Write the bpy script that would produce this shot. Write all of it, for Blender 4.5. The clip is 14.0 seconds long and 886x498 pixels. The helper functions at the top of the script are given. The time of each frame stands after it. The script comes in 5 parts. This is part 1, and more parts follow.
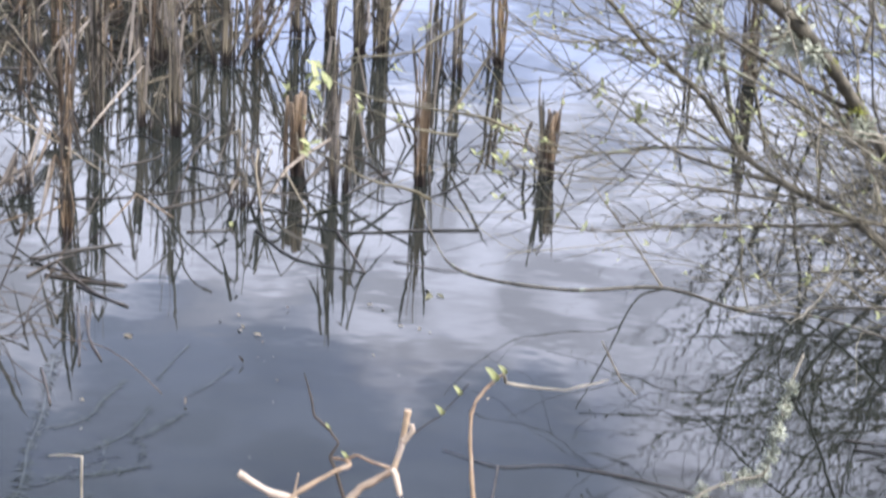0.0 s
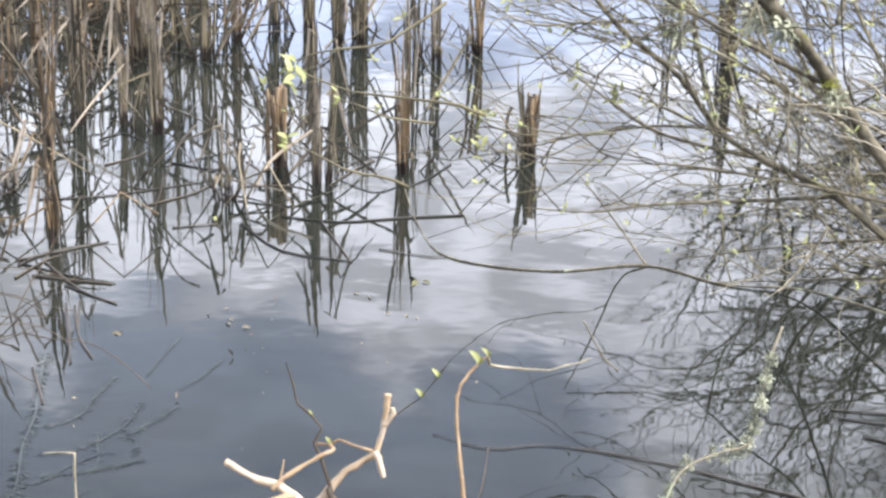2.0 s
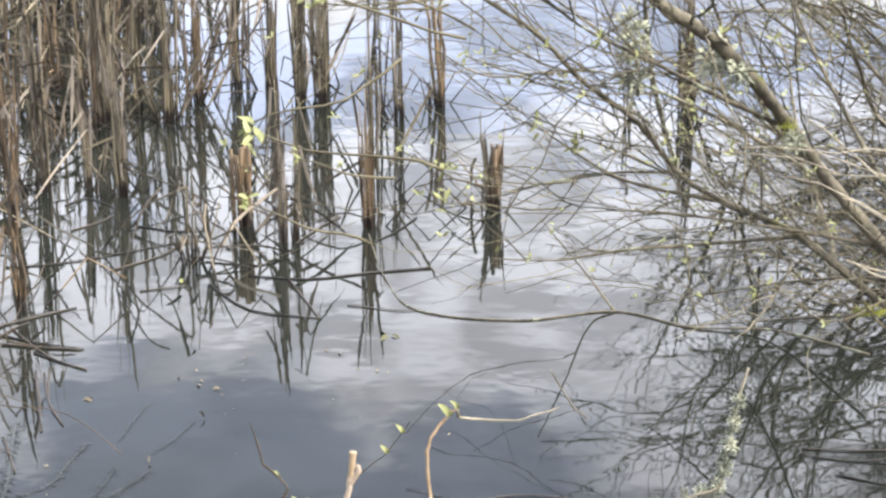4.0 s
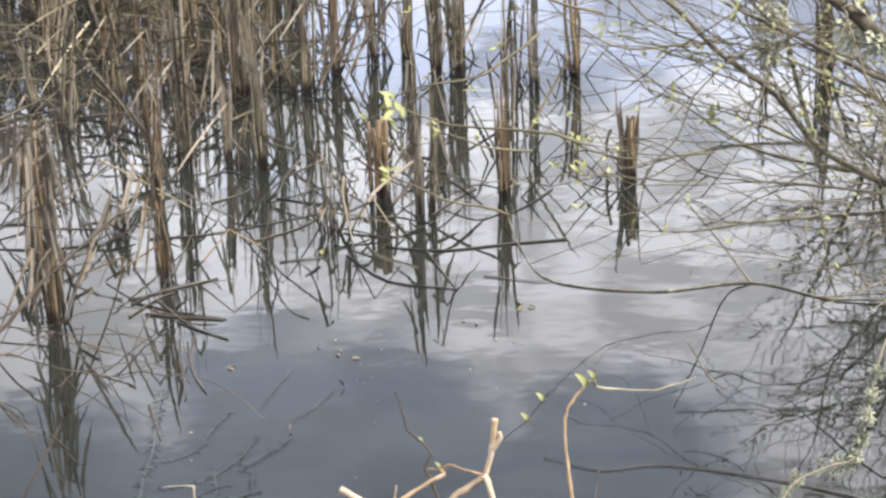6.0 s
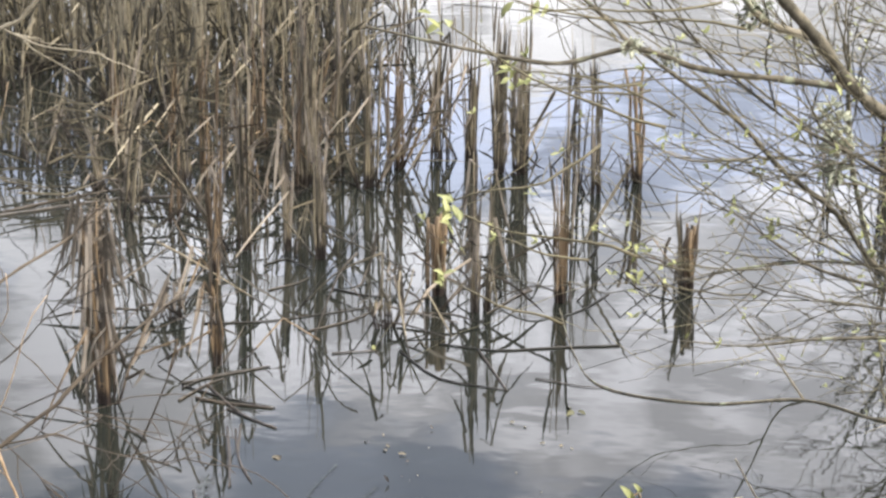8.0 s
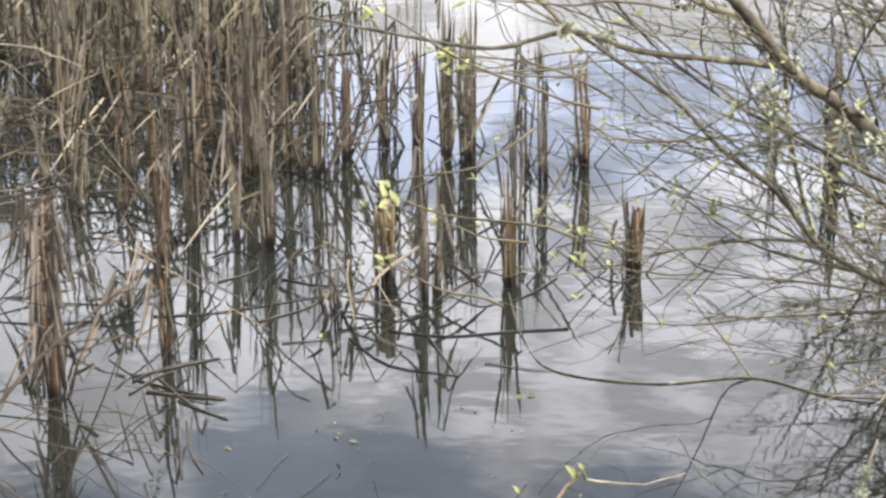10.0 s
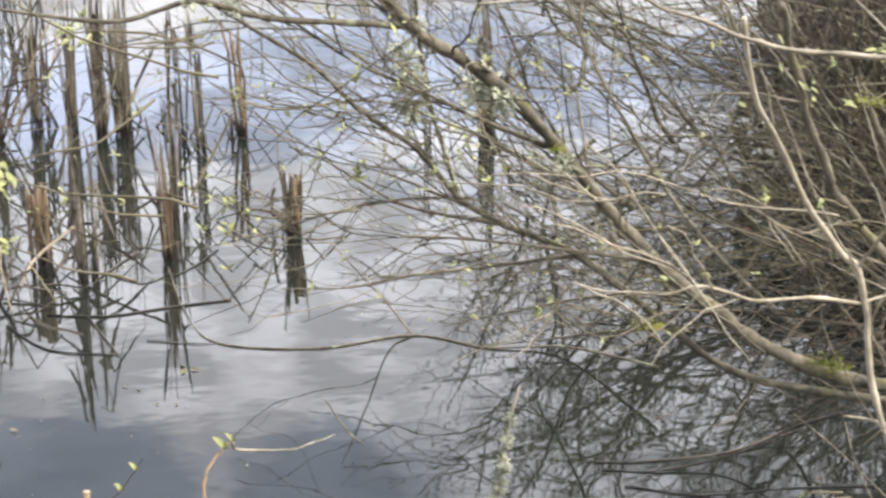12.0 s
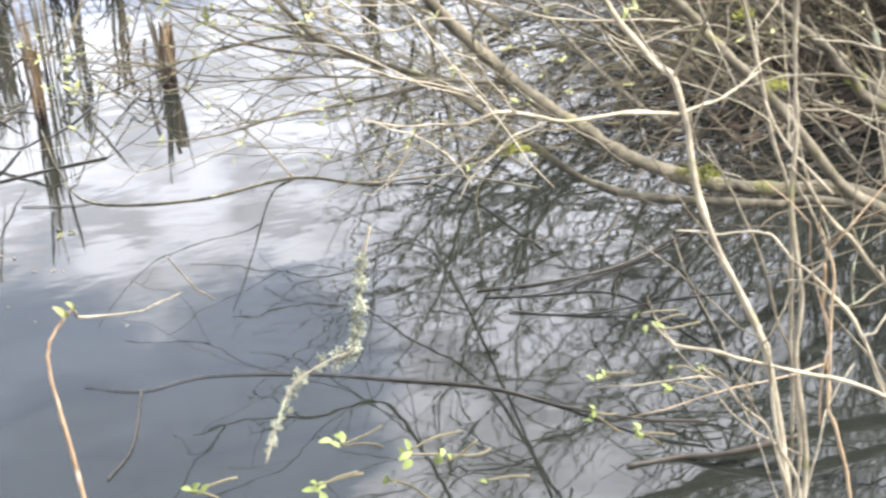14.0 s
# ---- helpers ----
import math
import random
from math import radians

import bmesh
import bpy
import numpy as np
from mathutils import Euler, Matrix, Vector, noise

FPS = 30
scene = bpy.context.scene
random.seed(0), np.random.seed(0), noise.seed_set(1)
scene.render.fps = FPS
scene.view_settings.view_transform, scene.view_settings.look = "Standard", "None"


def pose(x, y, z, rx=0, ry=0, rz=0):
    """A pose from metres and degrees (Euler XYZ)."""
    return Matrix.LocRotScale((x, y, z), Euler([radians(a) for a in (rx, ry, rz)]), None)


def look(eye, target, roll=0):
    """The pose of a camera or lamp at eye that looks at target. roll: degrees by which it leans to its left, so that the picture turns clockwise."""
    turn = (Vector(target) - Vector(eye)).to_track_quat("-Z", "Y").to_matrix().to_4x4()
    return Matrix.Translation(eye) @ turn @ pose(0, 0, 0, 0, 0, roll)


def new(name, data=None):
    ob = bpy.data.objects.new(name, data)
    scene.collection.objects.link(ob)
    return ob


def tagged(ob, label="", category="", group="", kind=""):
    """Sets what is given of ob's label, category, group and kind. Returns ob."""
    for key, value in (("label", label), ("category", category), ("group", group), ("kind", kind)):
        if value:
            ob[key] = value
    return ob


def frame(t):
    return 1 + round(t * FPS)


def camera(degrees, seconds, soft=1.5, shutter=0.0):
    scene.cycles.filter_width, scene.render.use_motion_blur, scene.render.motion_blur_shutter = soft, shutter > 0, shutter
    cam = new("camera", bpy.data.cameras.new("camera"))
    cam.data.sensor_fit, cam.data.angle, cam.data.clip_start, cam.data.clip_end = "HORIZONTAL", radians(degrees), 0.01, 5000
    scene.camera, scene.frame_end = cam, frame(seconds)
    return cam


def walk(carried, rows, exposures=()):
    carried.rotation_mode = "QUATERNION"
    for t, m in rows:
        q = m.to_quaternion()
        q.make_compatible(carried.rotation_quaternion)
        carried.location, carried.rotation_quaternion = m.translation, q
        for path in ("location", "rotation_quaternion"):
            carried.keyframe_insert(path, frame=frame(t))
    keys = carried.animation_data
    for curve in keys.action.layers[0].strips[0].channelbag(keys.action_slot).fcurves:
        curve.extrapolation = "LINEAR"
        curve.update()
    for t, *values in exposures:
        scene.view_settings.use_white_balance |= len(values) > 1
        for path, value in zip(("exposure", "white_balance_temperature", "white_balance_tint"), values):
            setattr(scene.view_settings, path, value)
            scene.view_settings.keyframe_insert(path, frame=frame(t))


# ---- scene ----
cam = camera(26.702, 14.0, soft=2.7, shutter=0.4)
walk(cam, [
    (0, look((-0.0523, 0.0710, 1.7729), (-0.0325, 4.8237, 0.2201), 3.244)),
    (0.5, look((-0.0372, 0.0500, 1.7745), (0.0086, 4.7471, 0.0613), 3.018)),
    (1, look((-0.0399, 0.0457, 1.7818), (0.0064, 4.7627, 0.1242), 1.992)),
    (1.5, look((-0.0404, 0.0473, 1.7836), (0.0317, 4.7791, 0.1697), 1.386)),
    (2, look((-0.0382, 0.0324, 1.7861), (0.0113, 4.7736, 0.1992), 1.246)),
    (2.5, look((-0.0293, 0.0345, 1.7816), (0.0431, 4.8019, 0.2761), 1.100)),
    (4.8, look((-0.0263, -0.0097, 1.8023), (0.0344, 4.7743, 0.3498), -1.936)),
    (5, look((-0.0302, -0.0181, 1.8037), (-0.0302, 4.7659, 0.3502), -2.033)),
    (5.5, look((-0.0318, -0.0100, 1.8025), (-0.2237, 4.7618, 0.3218), -2.060)),
    (6, look((-0.0325, -0.0194, 1.8075), (-0.2662, 4.7378, 0.2861), -1.928)),
    (6.5, look((-0.0325, -0.0121, 1.8065), (-0.2889, 4.7920, 0.4443), -0.951)),
    (7, look((-0.0346, -0.0125, 1.8118), (-0.4743, 4.8041, 0.5441), 0.175)),
    (7.5, look((-0.0267, -0.0127, 1.8265), (-0.4952, 4.8045, 0.5718), 0.361)),
    (8, look((-0.0277, -0.0144, 1.8217), (-0.4147, 4.8037, 0.5428), 0.593)),
    (8.2, look((-0.0238, -0.0148, 1.8239), (-0.4116, 4.8017, 0.5390), 0.412)),
    (10.5, look((0.0133, -0.0371, 1.8171), (-0.1236, 4.7839, 0.4983), -1.163)),
    (11, look((0.0490, -0.0277, 1.8122), (0.2703, 4.7826, 0.4661), -1.132)),
    (11.5, look((0.0696, -0.0119, 1.8092), (0.5281, 4.7713, 0.4268), -1.272)),
    (12, look((0.0716, -0.0377, 1.8170), (0.6520, 4.7273, 0.4175), -1.359)),
    (12.5, look((0.1007, -0.0348, 1.8046), (0.8978, 4.6769, 0.3332), -2.109)),
    (13, look((0.1309, -0.0332, 1.8039), (1.0220, 4.6278, 0.2289), -4.290)),
    (13.5, look((0.1883, -0.0024, 1.7858), (1.0990, 4.5785, 0.0008), -5.077)),
    (14, look((0.2260, 0.0341, 1.7910), (0.9445, 4.6267, -0.0506), -5.811)),
], exposures=[(0.0, 0.26, 5850, 16), (0.5, 0.4, 6000, 13), (1.0, 0.47, 6150, 12), (2.5, 0.42, 6300, 10), (5.0, 0.32, 6550, 10), (8.0, 0.15, 6600, 10), (10.5, 0.14, 6600, 10), (12.0, 0.2, 6600, 10), (12.5, 0.25, 6600, 10), (13.3, 0.53, 6550, 10), (14.0, 0.86, 6450, 10)])

# light and mood
SUN_POWER = 4.2
SKY_GAIN, SKY_WARP, CLOUD_GAIN, SKY_BANK = 0.12, 0.20, 3.8, 0.28
SKY_BANDS = ((0.02, (0.44, 0.44, 0.46)), (0.15, (0.46, 0.46, 0.48)), (0.18, (0.41, 0.46, 0.61)), (0.215, (0.42, 0.47, 0.61)),
             (0.25, (0.715, 0.725, 0.785)), (0.343, (0.72, 0.725, 0.79)), (0.382, (0.30, 0.34, 0.44)), (0.46, (0.29, 0.33, 0.43)), (0.62, (0.17, 0.19, 0.25)), (0.9, (0.12, 0.14, 0.20)))
WATER_GLOSS, RIPPLE = 0.5, 0.0015
TWIGS_PER_M, CROWN, BED_TUFTS, BACK_TUFTS, BRUSH_STEMS, OVERHANG, TANGLE = 12, 42, 255, 225, 2500, 58, 430

# ---- world and sun ----
SUN_EL, SUN_AZ = radians(48), radians(112)   # azimuth clockwise from +y: to the camera's right, a little behind
world = bpy.data.worlds.new("sky")
scene.world = world
world.use_nodes = True
wn, wl = world.node_tree.nodes, world.node_tree.links
wn.clear()


def wnode(kind, **props):
    n = wn.new(kind)
    for key, value in props.items():
        if key == "op":
            n.operation = value
        elif key == "inputs":
            for i, v in value.items():
                n.inputs[i].default_value = v
    return n


w_out, w_bg = wnode("ShaderNodeOutputWorld"), wnode("ShaderNodeBackground")
sky = wnode("ShaderNodeTexSky")
sky.sky_type, sky.sun_disc = "NISHITA", False
sky.sun_elevation, sky.sun_rotation = SUN_EL, SUN_AZ
sky.air_density, sky.dust_density, sky.ozone_density = 1.0, 1.5, 2.0
geo = wnode("ShaderNodeTexCoord")
sep = wnode("ShaderNodeSeparateXYZ")
wl.new(geo.outputs["Generated"], sep.inputs[0])
# clouds: long streaks near the horizon, billows higher up
stretch = wnode("ShaderNodeMapping", inputs={3: (1.0, 1.0, 2.6)})
wl.new(geo.outputs["Generated"], stretch.inputs[0])
billow = wnode("ShaderNodeTexNoise", inputs={"Scale": 9.0, "Detail": 4.5, "Roughness": 0.52, "Distortion": 0.3})
wl.new(stretch.outputs[0], billow.inputs["Vector"])
warp = wnode("ShaderNodeMath", op="MULTIPLY_ADD", inputs={1: SKY_WARP, 2: -SKY_WARP / 2})
wl.new(billow.outputs[0], warp.inputs[0])
# towards the sun's side the bright bank fills the sky
across = wnode("ShaderNodeMath", op="MULTIPLY_ADD", inputs={1: 1.4})
wl.new(warp.outputs[0], across.inputs[0])
wl.new(sep.outputs[0], across.inputs[2])
rising = wnode("ShaderNodeMath", op="MULTIPLY_ADD", inputs={1: 0.9, 2: -0.324})
wl.new(sep.outputs[2], rising.inputs[0])
slanted = wnode("ShaderNodeMath", op="ADD")
wl.new(across.outputs[0], slanted.inputs[0])
wl.new(rising.outputs[0], slanted.inputs[1])
side = wnode("ShaderNodeMapRange", inputs={1: 0.06, 2: 0.30, 3: 0.0, 4: 1.0})
side.interpolation_type = "SMOOTHSTEP"
wl.new(slanted.outputs[0], side.inputs[0])
capped = wnode("ShaderNodeMath", op="MINIMUM", inputs={1: SKY_BANK})
wl.new(sep.outputs[2], capped.inputs[0])
lower = wnode("ShaderNodeMix")
wl.new(side.outputs[0], lower.inputs[0])
wl.new(sep.outputs[2], lower.inputs[2])
wl.new(capped.outputs[0], lower.inputs[3])
height = wnode("ShaderNodeMath", op="ADD")
wl.new(lower.outputs[0], height.inputs[0])
wl.new(warp.outputs[0], height.inputs[1])
# colour of the cloud cover by height over the horizon: bright bank, thin blue-white veil, bright bank, grey-blue deck
ramp = wnode("ShaderNodeValToRGB")
ramp.color_ramp.interpolation = "EASE"
els = ramp.color_ramp.elements
els[0].position, els[0].color = 0.0, (*SKY_BANDS[0][1], 1)
els[1].position, els[1].color = 1.0, (*SKY_BANDS[-1][1], 1)
for p, c in SKY_BANDS:
    els.new(p).color = (*c, 1)
wl.new(height.outputs[0], ramp.inputs[0])
puff = wnode("ShaderNodeTexNoise", inputs={"Scale": 15.0, "Detail": 3.0, "Roughness": 0.5, "Distortion": 0.5})
wl.new(stretch.outputs[0], puff.inputs["Vector"])
shade = wnode("ShaderNodeMapRange", inputs={1: 0.42, 2: 0.57, 3: CLOUD_GAIN * 0.68, 4: CLOUD_GAIN * 1.24})
wl.new(puff.outputs[0], shade.inputs[0])
# the deck higher up is smooth
calm = wnode("ShaderNodeMapRange", inputs={1: 0.33, 2: 0.39, 3: 0.0, 4: 0.75})
wl.new(height.outputs[0], calm.inputs[0])
even = wnode("ShaderNodeMix", inputs={3: CLOUD_GAIN * 0.95})
wl.new(calm.outputs[0], even.inputs[0])
wl.new(shade.outputs[0], even.inputs[2])
lit = wnode("ShaderNodeVectorMath", op="SCALE")
wl.new(ramp.outputs[0], lit.inputs[0])
# away from the sun the cover thickens and dulls
far_side = wnode("ShaderNodeMapRange", inputs={1: -0.30, 2: -0.20, 3: 0.72, 4: 1.0})
wl.new(sep.outputs[0], far_side.inputs[0])
dulled = wnode("ShaderNodeMath", op="MULTIPLY")
wl.new(even.outputs[0], dulled.inputs[0])
wl.new(far_side.outputs[0], dulled.inputs[1])
wl.new(dulled.outputs[0], lit.inputs[3])
cover = wnode("ShaderNodeMapRange", inputs={1: 0.42, 2: 0.62, 3: 0.95, 4: 0.55})
wl.new(height.outputs[0], cover.inputs[0])
cloud = wnode("ShaderNodeMix")
cloud.data_type = "RGBA"
sky_gain = wnode("ShaderNodeVectorMath", op="SCALE", inputs={3: SKY_GAIN})
wl.new(sky.outputs[0], sky_gain.inputs[0])
wl.new(cover.outputs[0], cloud.inputs[0])
wl.new(sky_gain.outputs[0], cloud.inputs[6])
wl.new(lit.outputs[0], cloud.inputs[7])
wl.new(cloud.outputs[2], w_bg.inputs[0])
w_bg.inputs[1].default_value = 1.0
wl.new(w_bg.outputs[0], w_out.inputs[0])

sun = new("sun", bpy.data.lights.new("sun", "SUN"))
sun.data.energy, sun.data.angle, sun.data.color = SUN_POWER, radians(0.8), (1.0, 0.93, 0.82)
sun_from = Vector((math.sin(SUN_AZ) * math.cos(SUN_EL), math.cos(SUN_AZ) * math.cos(SUN_EL), math.sin(SUN_EL)))
sun.matrix_world = look(sun_from * 40, (0, 0, 0))


# ---- materials ----
def material(name, dark, light, scale=8.0, rough=0.75, stretch=(1, 1, 1), bump=0.3, bump_scale=60.0, per_object=0.25,
             wet=None, extra=None, sheen=0.0, transmit=0.0, per_island=False):
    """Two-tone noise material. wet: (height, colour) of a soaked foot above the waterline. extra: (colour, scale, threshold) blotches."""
    m = bpy.data.materials.new(name)
    m.use_nodes = True
    n, l = m.node_tree.nodes, m.node_tree.links
    bsdf = n["Principled BSDF"]
    tc = n.new("ShaderNodeTexCoord")
    gp = n.new("ShaderNodeNewGeometry")
    mp = n.new("ShaderNodeMapping")
    mp.inputs[3].default_value = stretch
    l.new(gp.outputs["Position"], mp.inputs[0])
    a = n.new("ShaderNodeTexNoise")
    a.inputs["Scale"].default_value, a.inputs["Detail"].default_value, a.inputs["Roughness"].default_value = scale, 6, 0.65
    l.new(mp.outputs[0], a.inputs["Vector"])
    r = n.new("ShaderNodeValToRGB")
    r.color_ramp.elements[0].position, r.color_ramp.elements[0].color = 0.3, (*dark, 1)
    r.color_ramp.elements[1].position, r.color_ramp.elements[1].color = 0.7, (*light, 1)
    add = n.new("ShaderNodeMath")
    add.operation = "MULTIPLY_ADD"
    add.inputs[1].default_value, add.inputs[2].default_value = per_object * 2, -per_object
    if per_island:
        l.new(gp.outputs["Random Per Island"], add.inputs[0])
    else:
        oi = n.new("ShaderNodeObjectInfo")
        l.new(oi.outputs["Random"], add.inputs[0])
    tot = n.new("ShaderNodeMath")
    tot.operation = "ADD"
    l.new(a.outputs[0], tot.inputs[0])
    l.new(add.outputs[0], tot.inputs[1])
    l.new(tot.outputs[0], r.inputs[0])
    colour = r.outputs[0]
    if extra:
        b = n.new("ShaderNodeTexNoise")
        b.inputs["Scale"].default_value, b.inputs["Detail"].default_value = extra[1], 4
        l.new(gp.outputs["Position"], b.inputs["Vector"])
        ss = n.new("ShaderNodeMapRange")
        ss.inputs[1].default_value, ss.inputs[2].default_value = extra[2], extra[2] + 0.1
        l.new(b.outputs[0], ss.inputs[0])
        mx = n.new("ShaderNodeMix")
        mx.data_type = "RGBA"
        l.new(ss.outputs[0], mx.inputs[0])
        l.new(colour, mx.inputs[6])
        mx.inputs[7].default_value = (*extra[0], 1)
        colour = mx.outputs[2]
    bsdf.inputs["Roughness"].default_value = rough
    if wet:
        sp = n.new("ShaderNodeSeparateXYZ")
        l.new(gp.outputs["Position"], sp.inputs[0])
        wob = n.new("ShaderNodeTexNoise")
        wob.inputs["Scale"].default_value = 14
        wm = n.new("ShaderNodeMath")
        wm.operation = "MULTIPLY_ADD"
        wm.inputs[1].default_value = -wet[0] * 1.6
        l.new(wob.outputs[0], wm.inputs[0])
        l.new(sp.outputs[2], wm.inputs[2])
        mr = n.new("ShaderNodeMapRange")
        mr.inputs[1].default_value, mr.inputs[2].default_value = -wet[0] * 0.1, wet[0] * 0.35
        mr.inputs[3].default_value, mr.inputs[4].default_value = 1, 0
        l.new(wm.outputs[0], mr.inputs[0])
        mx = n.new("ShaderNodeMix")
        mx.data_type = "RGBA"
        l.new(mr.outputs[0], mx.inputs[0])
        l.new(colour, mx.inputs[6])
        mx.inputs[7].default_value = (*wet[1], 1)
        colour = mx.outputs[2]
    l.new(colour, bsdf.inputs["Base Color"])
    if transmit:
        bsdf.inputs["Subsurface Weight"].default_value = transmit
        bsdf.inputs["Subsurface Radius"].default_value = (0.004, 0.005, 0.002)
    f = n.new("ShaderNodeTexNoise")
    f.inputs["Scale"].default_value, f.inputs["Detail"].default_value = bump_scale, 4
    l.new(mp.outputs[0], f.inputs["Vector"])
    bp = n.new("ShaderNodeBump")
    bp.inputs["Strength"].default_value, bp.inputs["Distance"].default_value = bump, 0.004
    l.new(f.outputs[0], bp.inputs["Height"])
    l.new(bp.outputs[0], bsdf.inputs["Normal"])
    return m


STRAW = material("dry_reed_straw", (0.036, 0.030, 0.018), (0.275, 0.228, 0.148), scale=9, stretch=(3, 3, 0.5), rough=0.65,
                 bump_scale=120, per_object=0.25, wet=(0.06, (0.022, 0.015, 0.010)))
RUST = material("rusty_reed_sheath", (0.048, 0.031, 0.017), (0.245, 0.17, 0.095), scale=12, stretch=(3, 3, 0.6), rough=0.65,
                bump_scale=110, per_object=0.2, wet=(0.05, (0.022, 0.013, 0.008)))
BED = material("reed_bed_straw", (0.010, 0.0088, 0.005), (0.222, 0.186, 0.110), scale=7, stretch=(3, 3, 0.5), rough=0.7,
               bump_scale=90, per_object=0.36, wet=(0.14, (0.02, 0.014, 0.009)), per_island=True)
BLADE = material("bleached_reed_leaf", (0.055, 0.045, 0.032), (0.36, 0.30, 0.23), scale=10, rough=0.65, bump_scale=150,
                 per_object=0.3, wet=(0.04, (0.03, 0.022, 0.015)))
BLADE_BED = material("bed_leaf", (0.026, 0.022, 0.014), (0.30, 0.255, 0.17), scale=10, rough=0.65, bump_scale=150, per_object=0.3,
                     per_island=True)
SOAKED = material("soaked_dead_stem", (0.018, 0.015, 0.011), (0.075, 0.058, 0.04), scale=10, rough=0.4, bump_scale=90)
BARK = material("willow_bark", (0.07, 0.06, 0.04), (0.27, 0.235, 0.165), scale=26, rough=0.88, bump=0.9, bump_scale=90,
                per_object=0.12, extra=((0.30, 0.32, 0.21), 19, 0.58))
MOSSBARK = material("mossy_bark", (0.038, 0.034, 0.022), (0.215, 0.186, 0.13), scale=22, rough=0.9, bump=1.0, bump_scale=80,
                    per_object=0.1, extra=((0.15, 0.145, 0.05), 13, 0.6))
LICHENBARK = material("lichened_bark", (0.09, 0.08, 0.055), (0.33, 0.31, 0.22), scale=30, rough=0.92, bump=0.9, bump_scale=90,
                      extra=((0.44, 0.47, 0.33), 24, 0.5))
TWIG = material("willow_twig", (0.034, 0.029, 0.017), (0.19, 0.162, 0.088), scale=9, rough=0.65, bump=0.3, bump_scale=140,
                per_object=0.25, per_island=True)
TWIG_ONE = material("brown_twig", (0.028, 0.024, 0.015), (0.14, 0.118, 0.07), scale=14, rough=0.7, bump=0.4, bump_scale=140, per_object=0.25)
PALETWIG = material("pale_weathered_twig", (0.10, 0.086, 0.056), (0.43, 0.375, 0.265), scale=24, rough=0.65, bump=0.6, bump_scale=150,
                    per_object=0.15, extra=((0.13, 0.10, 0.07), 34, 0.6))
# PALETWIG's pale bark made lighter: the sunshine on these canes is in the colour
CANE = material("sunlit_pale_cane", (0.13, 0.11, 0.072), (0.50, 0.435, 0.315), scale=24, rough=0.6, bump=0.6, bump_scale=150,
                per_object=0.1, extra=((0.22, 0.20, 0.10), 22, 0.58))
ORANGE = material("orange_brown_cane", (0.20, 0.125, 0.065), (0.52, 0.385, 0.24), scale=18, rough=0.6, bump=0.5, bump_scale=150,
                  per_object=0.15, extra=((0.55, 0.45, 0.34), 26, 0.6))
PEELED = material("peeled_pale_branch", (0.27, 0.195, 0.125), (0.60, 0.485, 0.355), scale=20, rough=0.6, bump=0.5, bump_scale=120, extra=((0.25, 0.15, 0.08), 30, 0.62))
LICHEN = material("grey_green_lichen", (0.24, 0.25, 0.18), (0.50, 0.51, 0.38), scale=60, rough=0.95, bump=1.0, bump_scale=220)
BUD = material("young_willow_leaf", (0.15, 0.165, 0.055), (0.34, 0.35, 0.14), scale=40, rough=0.55, bump=0.2, per_object=0.2,
               per_island=True)
BRUSH = material("brown_brush_twig", (0.019, 0.014, 0.009), (0.092, 0.067, 0.042), scale=6, rough=0.8, per_object=0.28, per_island=True)
MOSS = material("yellow_green_moss", (0.10, 0.11, 0.02), (0.30, 0.31, 0.06), scale=60, rough=0.95, bump=0.8, bump_scale=200)
LEAF = material("fresh_leaf", (0.12, 0.155, 0.035), (0.26, 0.30, 0.085), scale=50, rough=0.5, bump=0.2, per_object=0.2, per_island=True)
WEED = material("drowned_weed", (0.010, 0.012, 0.007), (0.034, 0.040, 0.020), scale=12, rough=0.12, bump=0.1, per_object=0.3, per_island=True)
BRUSH_MID = material("dead_willow_shoot", (0.018, 0.015, 0.010), (0.12, 0.095, 0.06), scale=9, rough=0.8, per_object=0.3, per_island=True)
BRUSH_ONE = material("brown_brush_stem", (0.026, 0.020, 0.014), (0.112, 0.086, 0.058), scale=12, rough=0.8, per_object=0.15)
LITTER = material("dead_leaf_litter", (0.02, 0.014, 0.009), (0.10, 0.066, 0.04), scale=20, rough=0.85, per_object=0.3, per_island=True)
EARTH = material("leaf_littered_earth", (0.012, 0.009, 0.006), (0.045, 0.033, 0.022), scale=14, rough=0.95, bump=1.0, bump_scale=40)

WATER = bpy.data.materials.new("pond_water")
WATER.use_nodes = True
n, l = WATER.node_tree.nodes, WATER.node_tree.links
b = n["Principled BSDF"]
b.inputs["Base Color"].default_value = (0.0172, 0.0193, 0.0155, 1)
b.inputs["Roughness"].default_value, b.inputs["IOR"].default_value = 0.022, 1.333
b.inputs["Specular IOR Level"].default_value = WATER_GLOSS
pos = n.new("ShaderNodeNewGeometry")
heights = []
for scale, squash, weight in ((1.3, (1.0, 1.3, 1), 1.0), (5.5, (1.0, 1.1, 1), 0.42), (15.0, (1.0, 1.1, 1), 0.11)):
    mp = n.new("ShaderNodeMapping")
    mp.inputs[3].default_value = squash
    l.new(pos.outputs["Position"], mp.inputs[0])
    t = n.new("ShaderNodeTexNoise")
    t.inputs["Scale"].default_value, t.inputs["Detail"].default_value = scale, 1.0
    l.new(mp.outputs[0], t.inputs["Vector"])
    k = n.new("ShaderNodeMath")
    k.operation = "MULTIPLY"
    k.inputs[1].default_value = weight
    l.new(t.outputs[0], k.inputs[0])
    heights.append(k)
s1, s2 = n.new("ShaderNodeMath"), n.new("ShaderNodeMath")
l.new(heights[0].outputs[0], s1.inputs[0])
l.new(heights[1].outputs[0], s1.inputs[1])
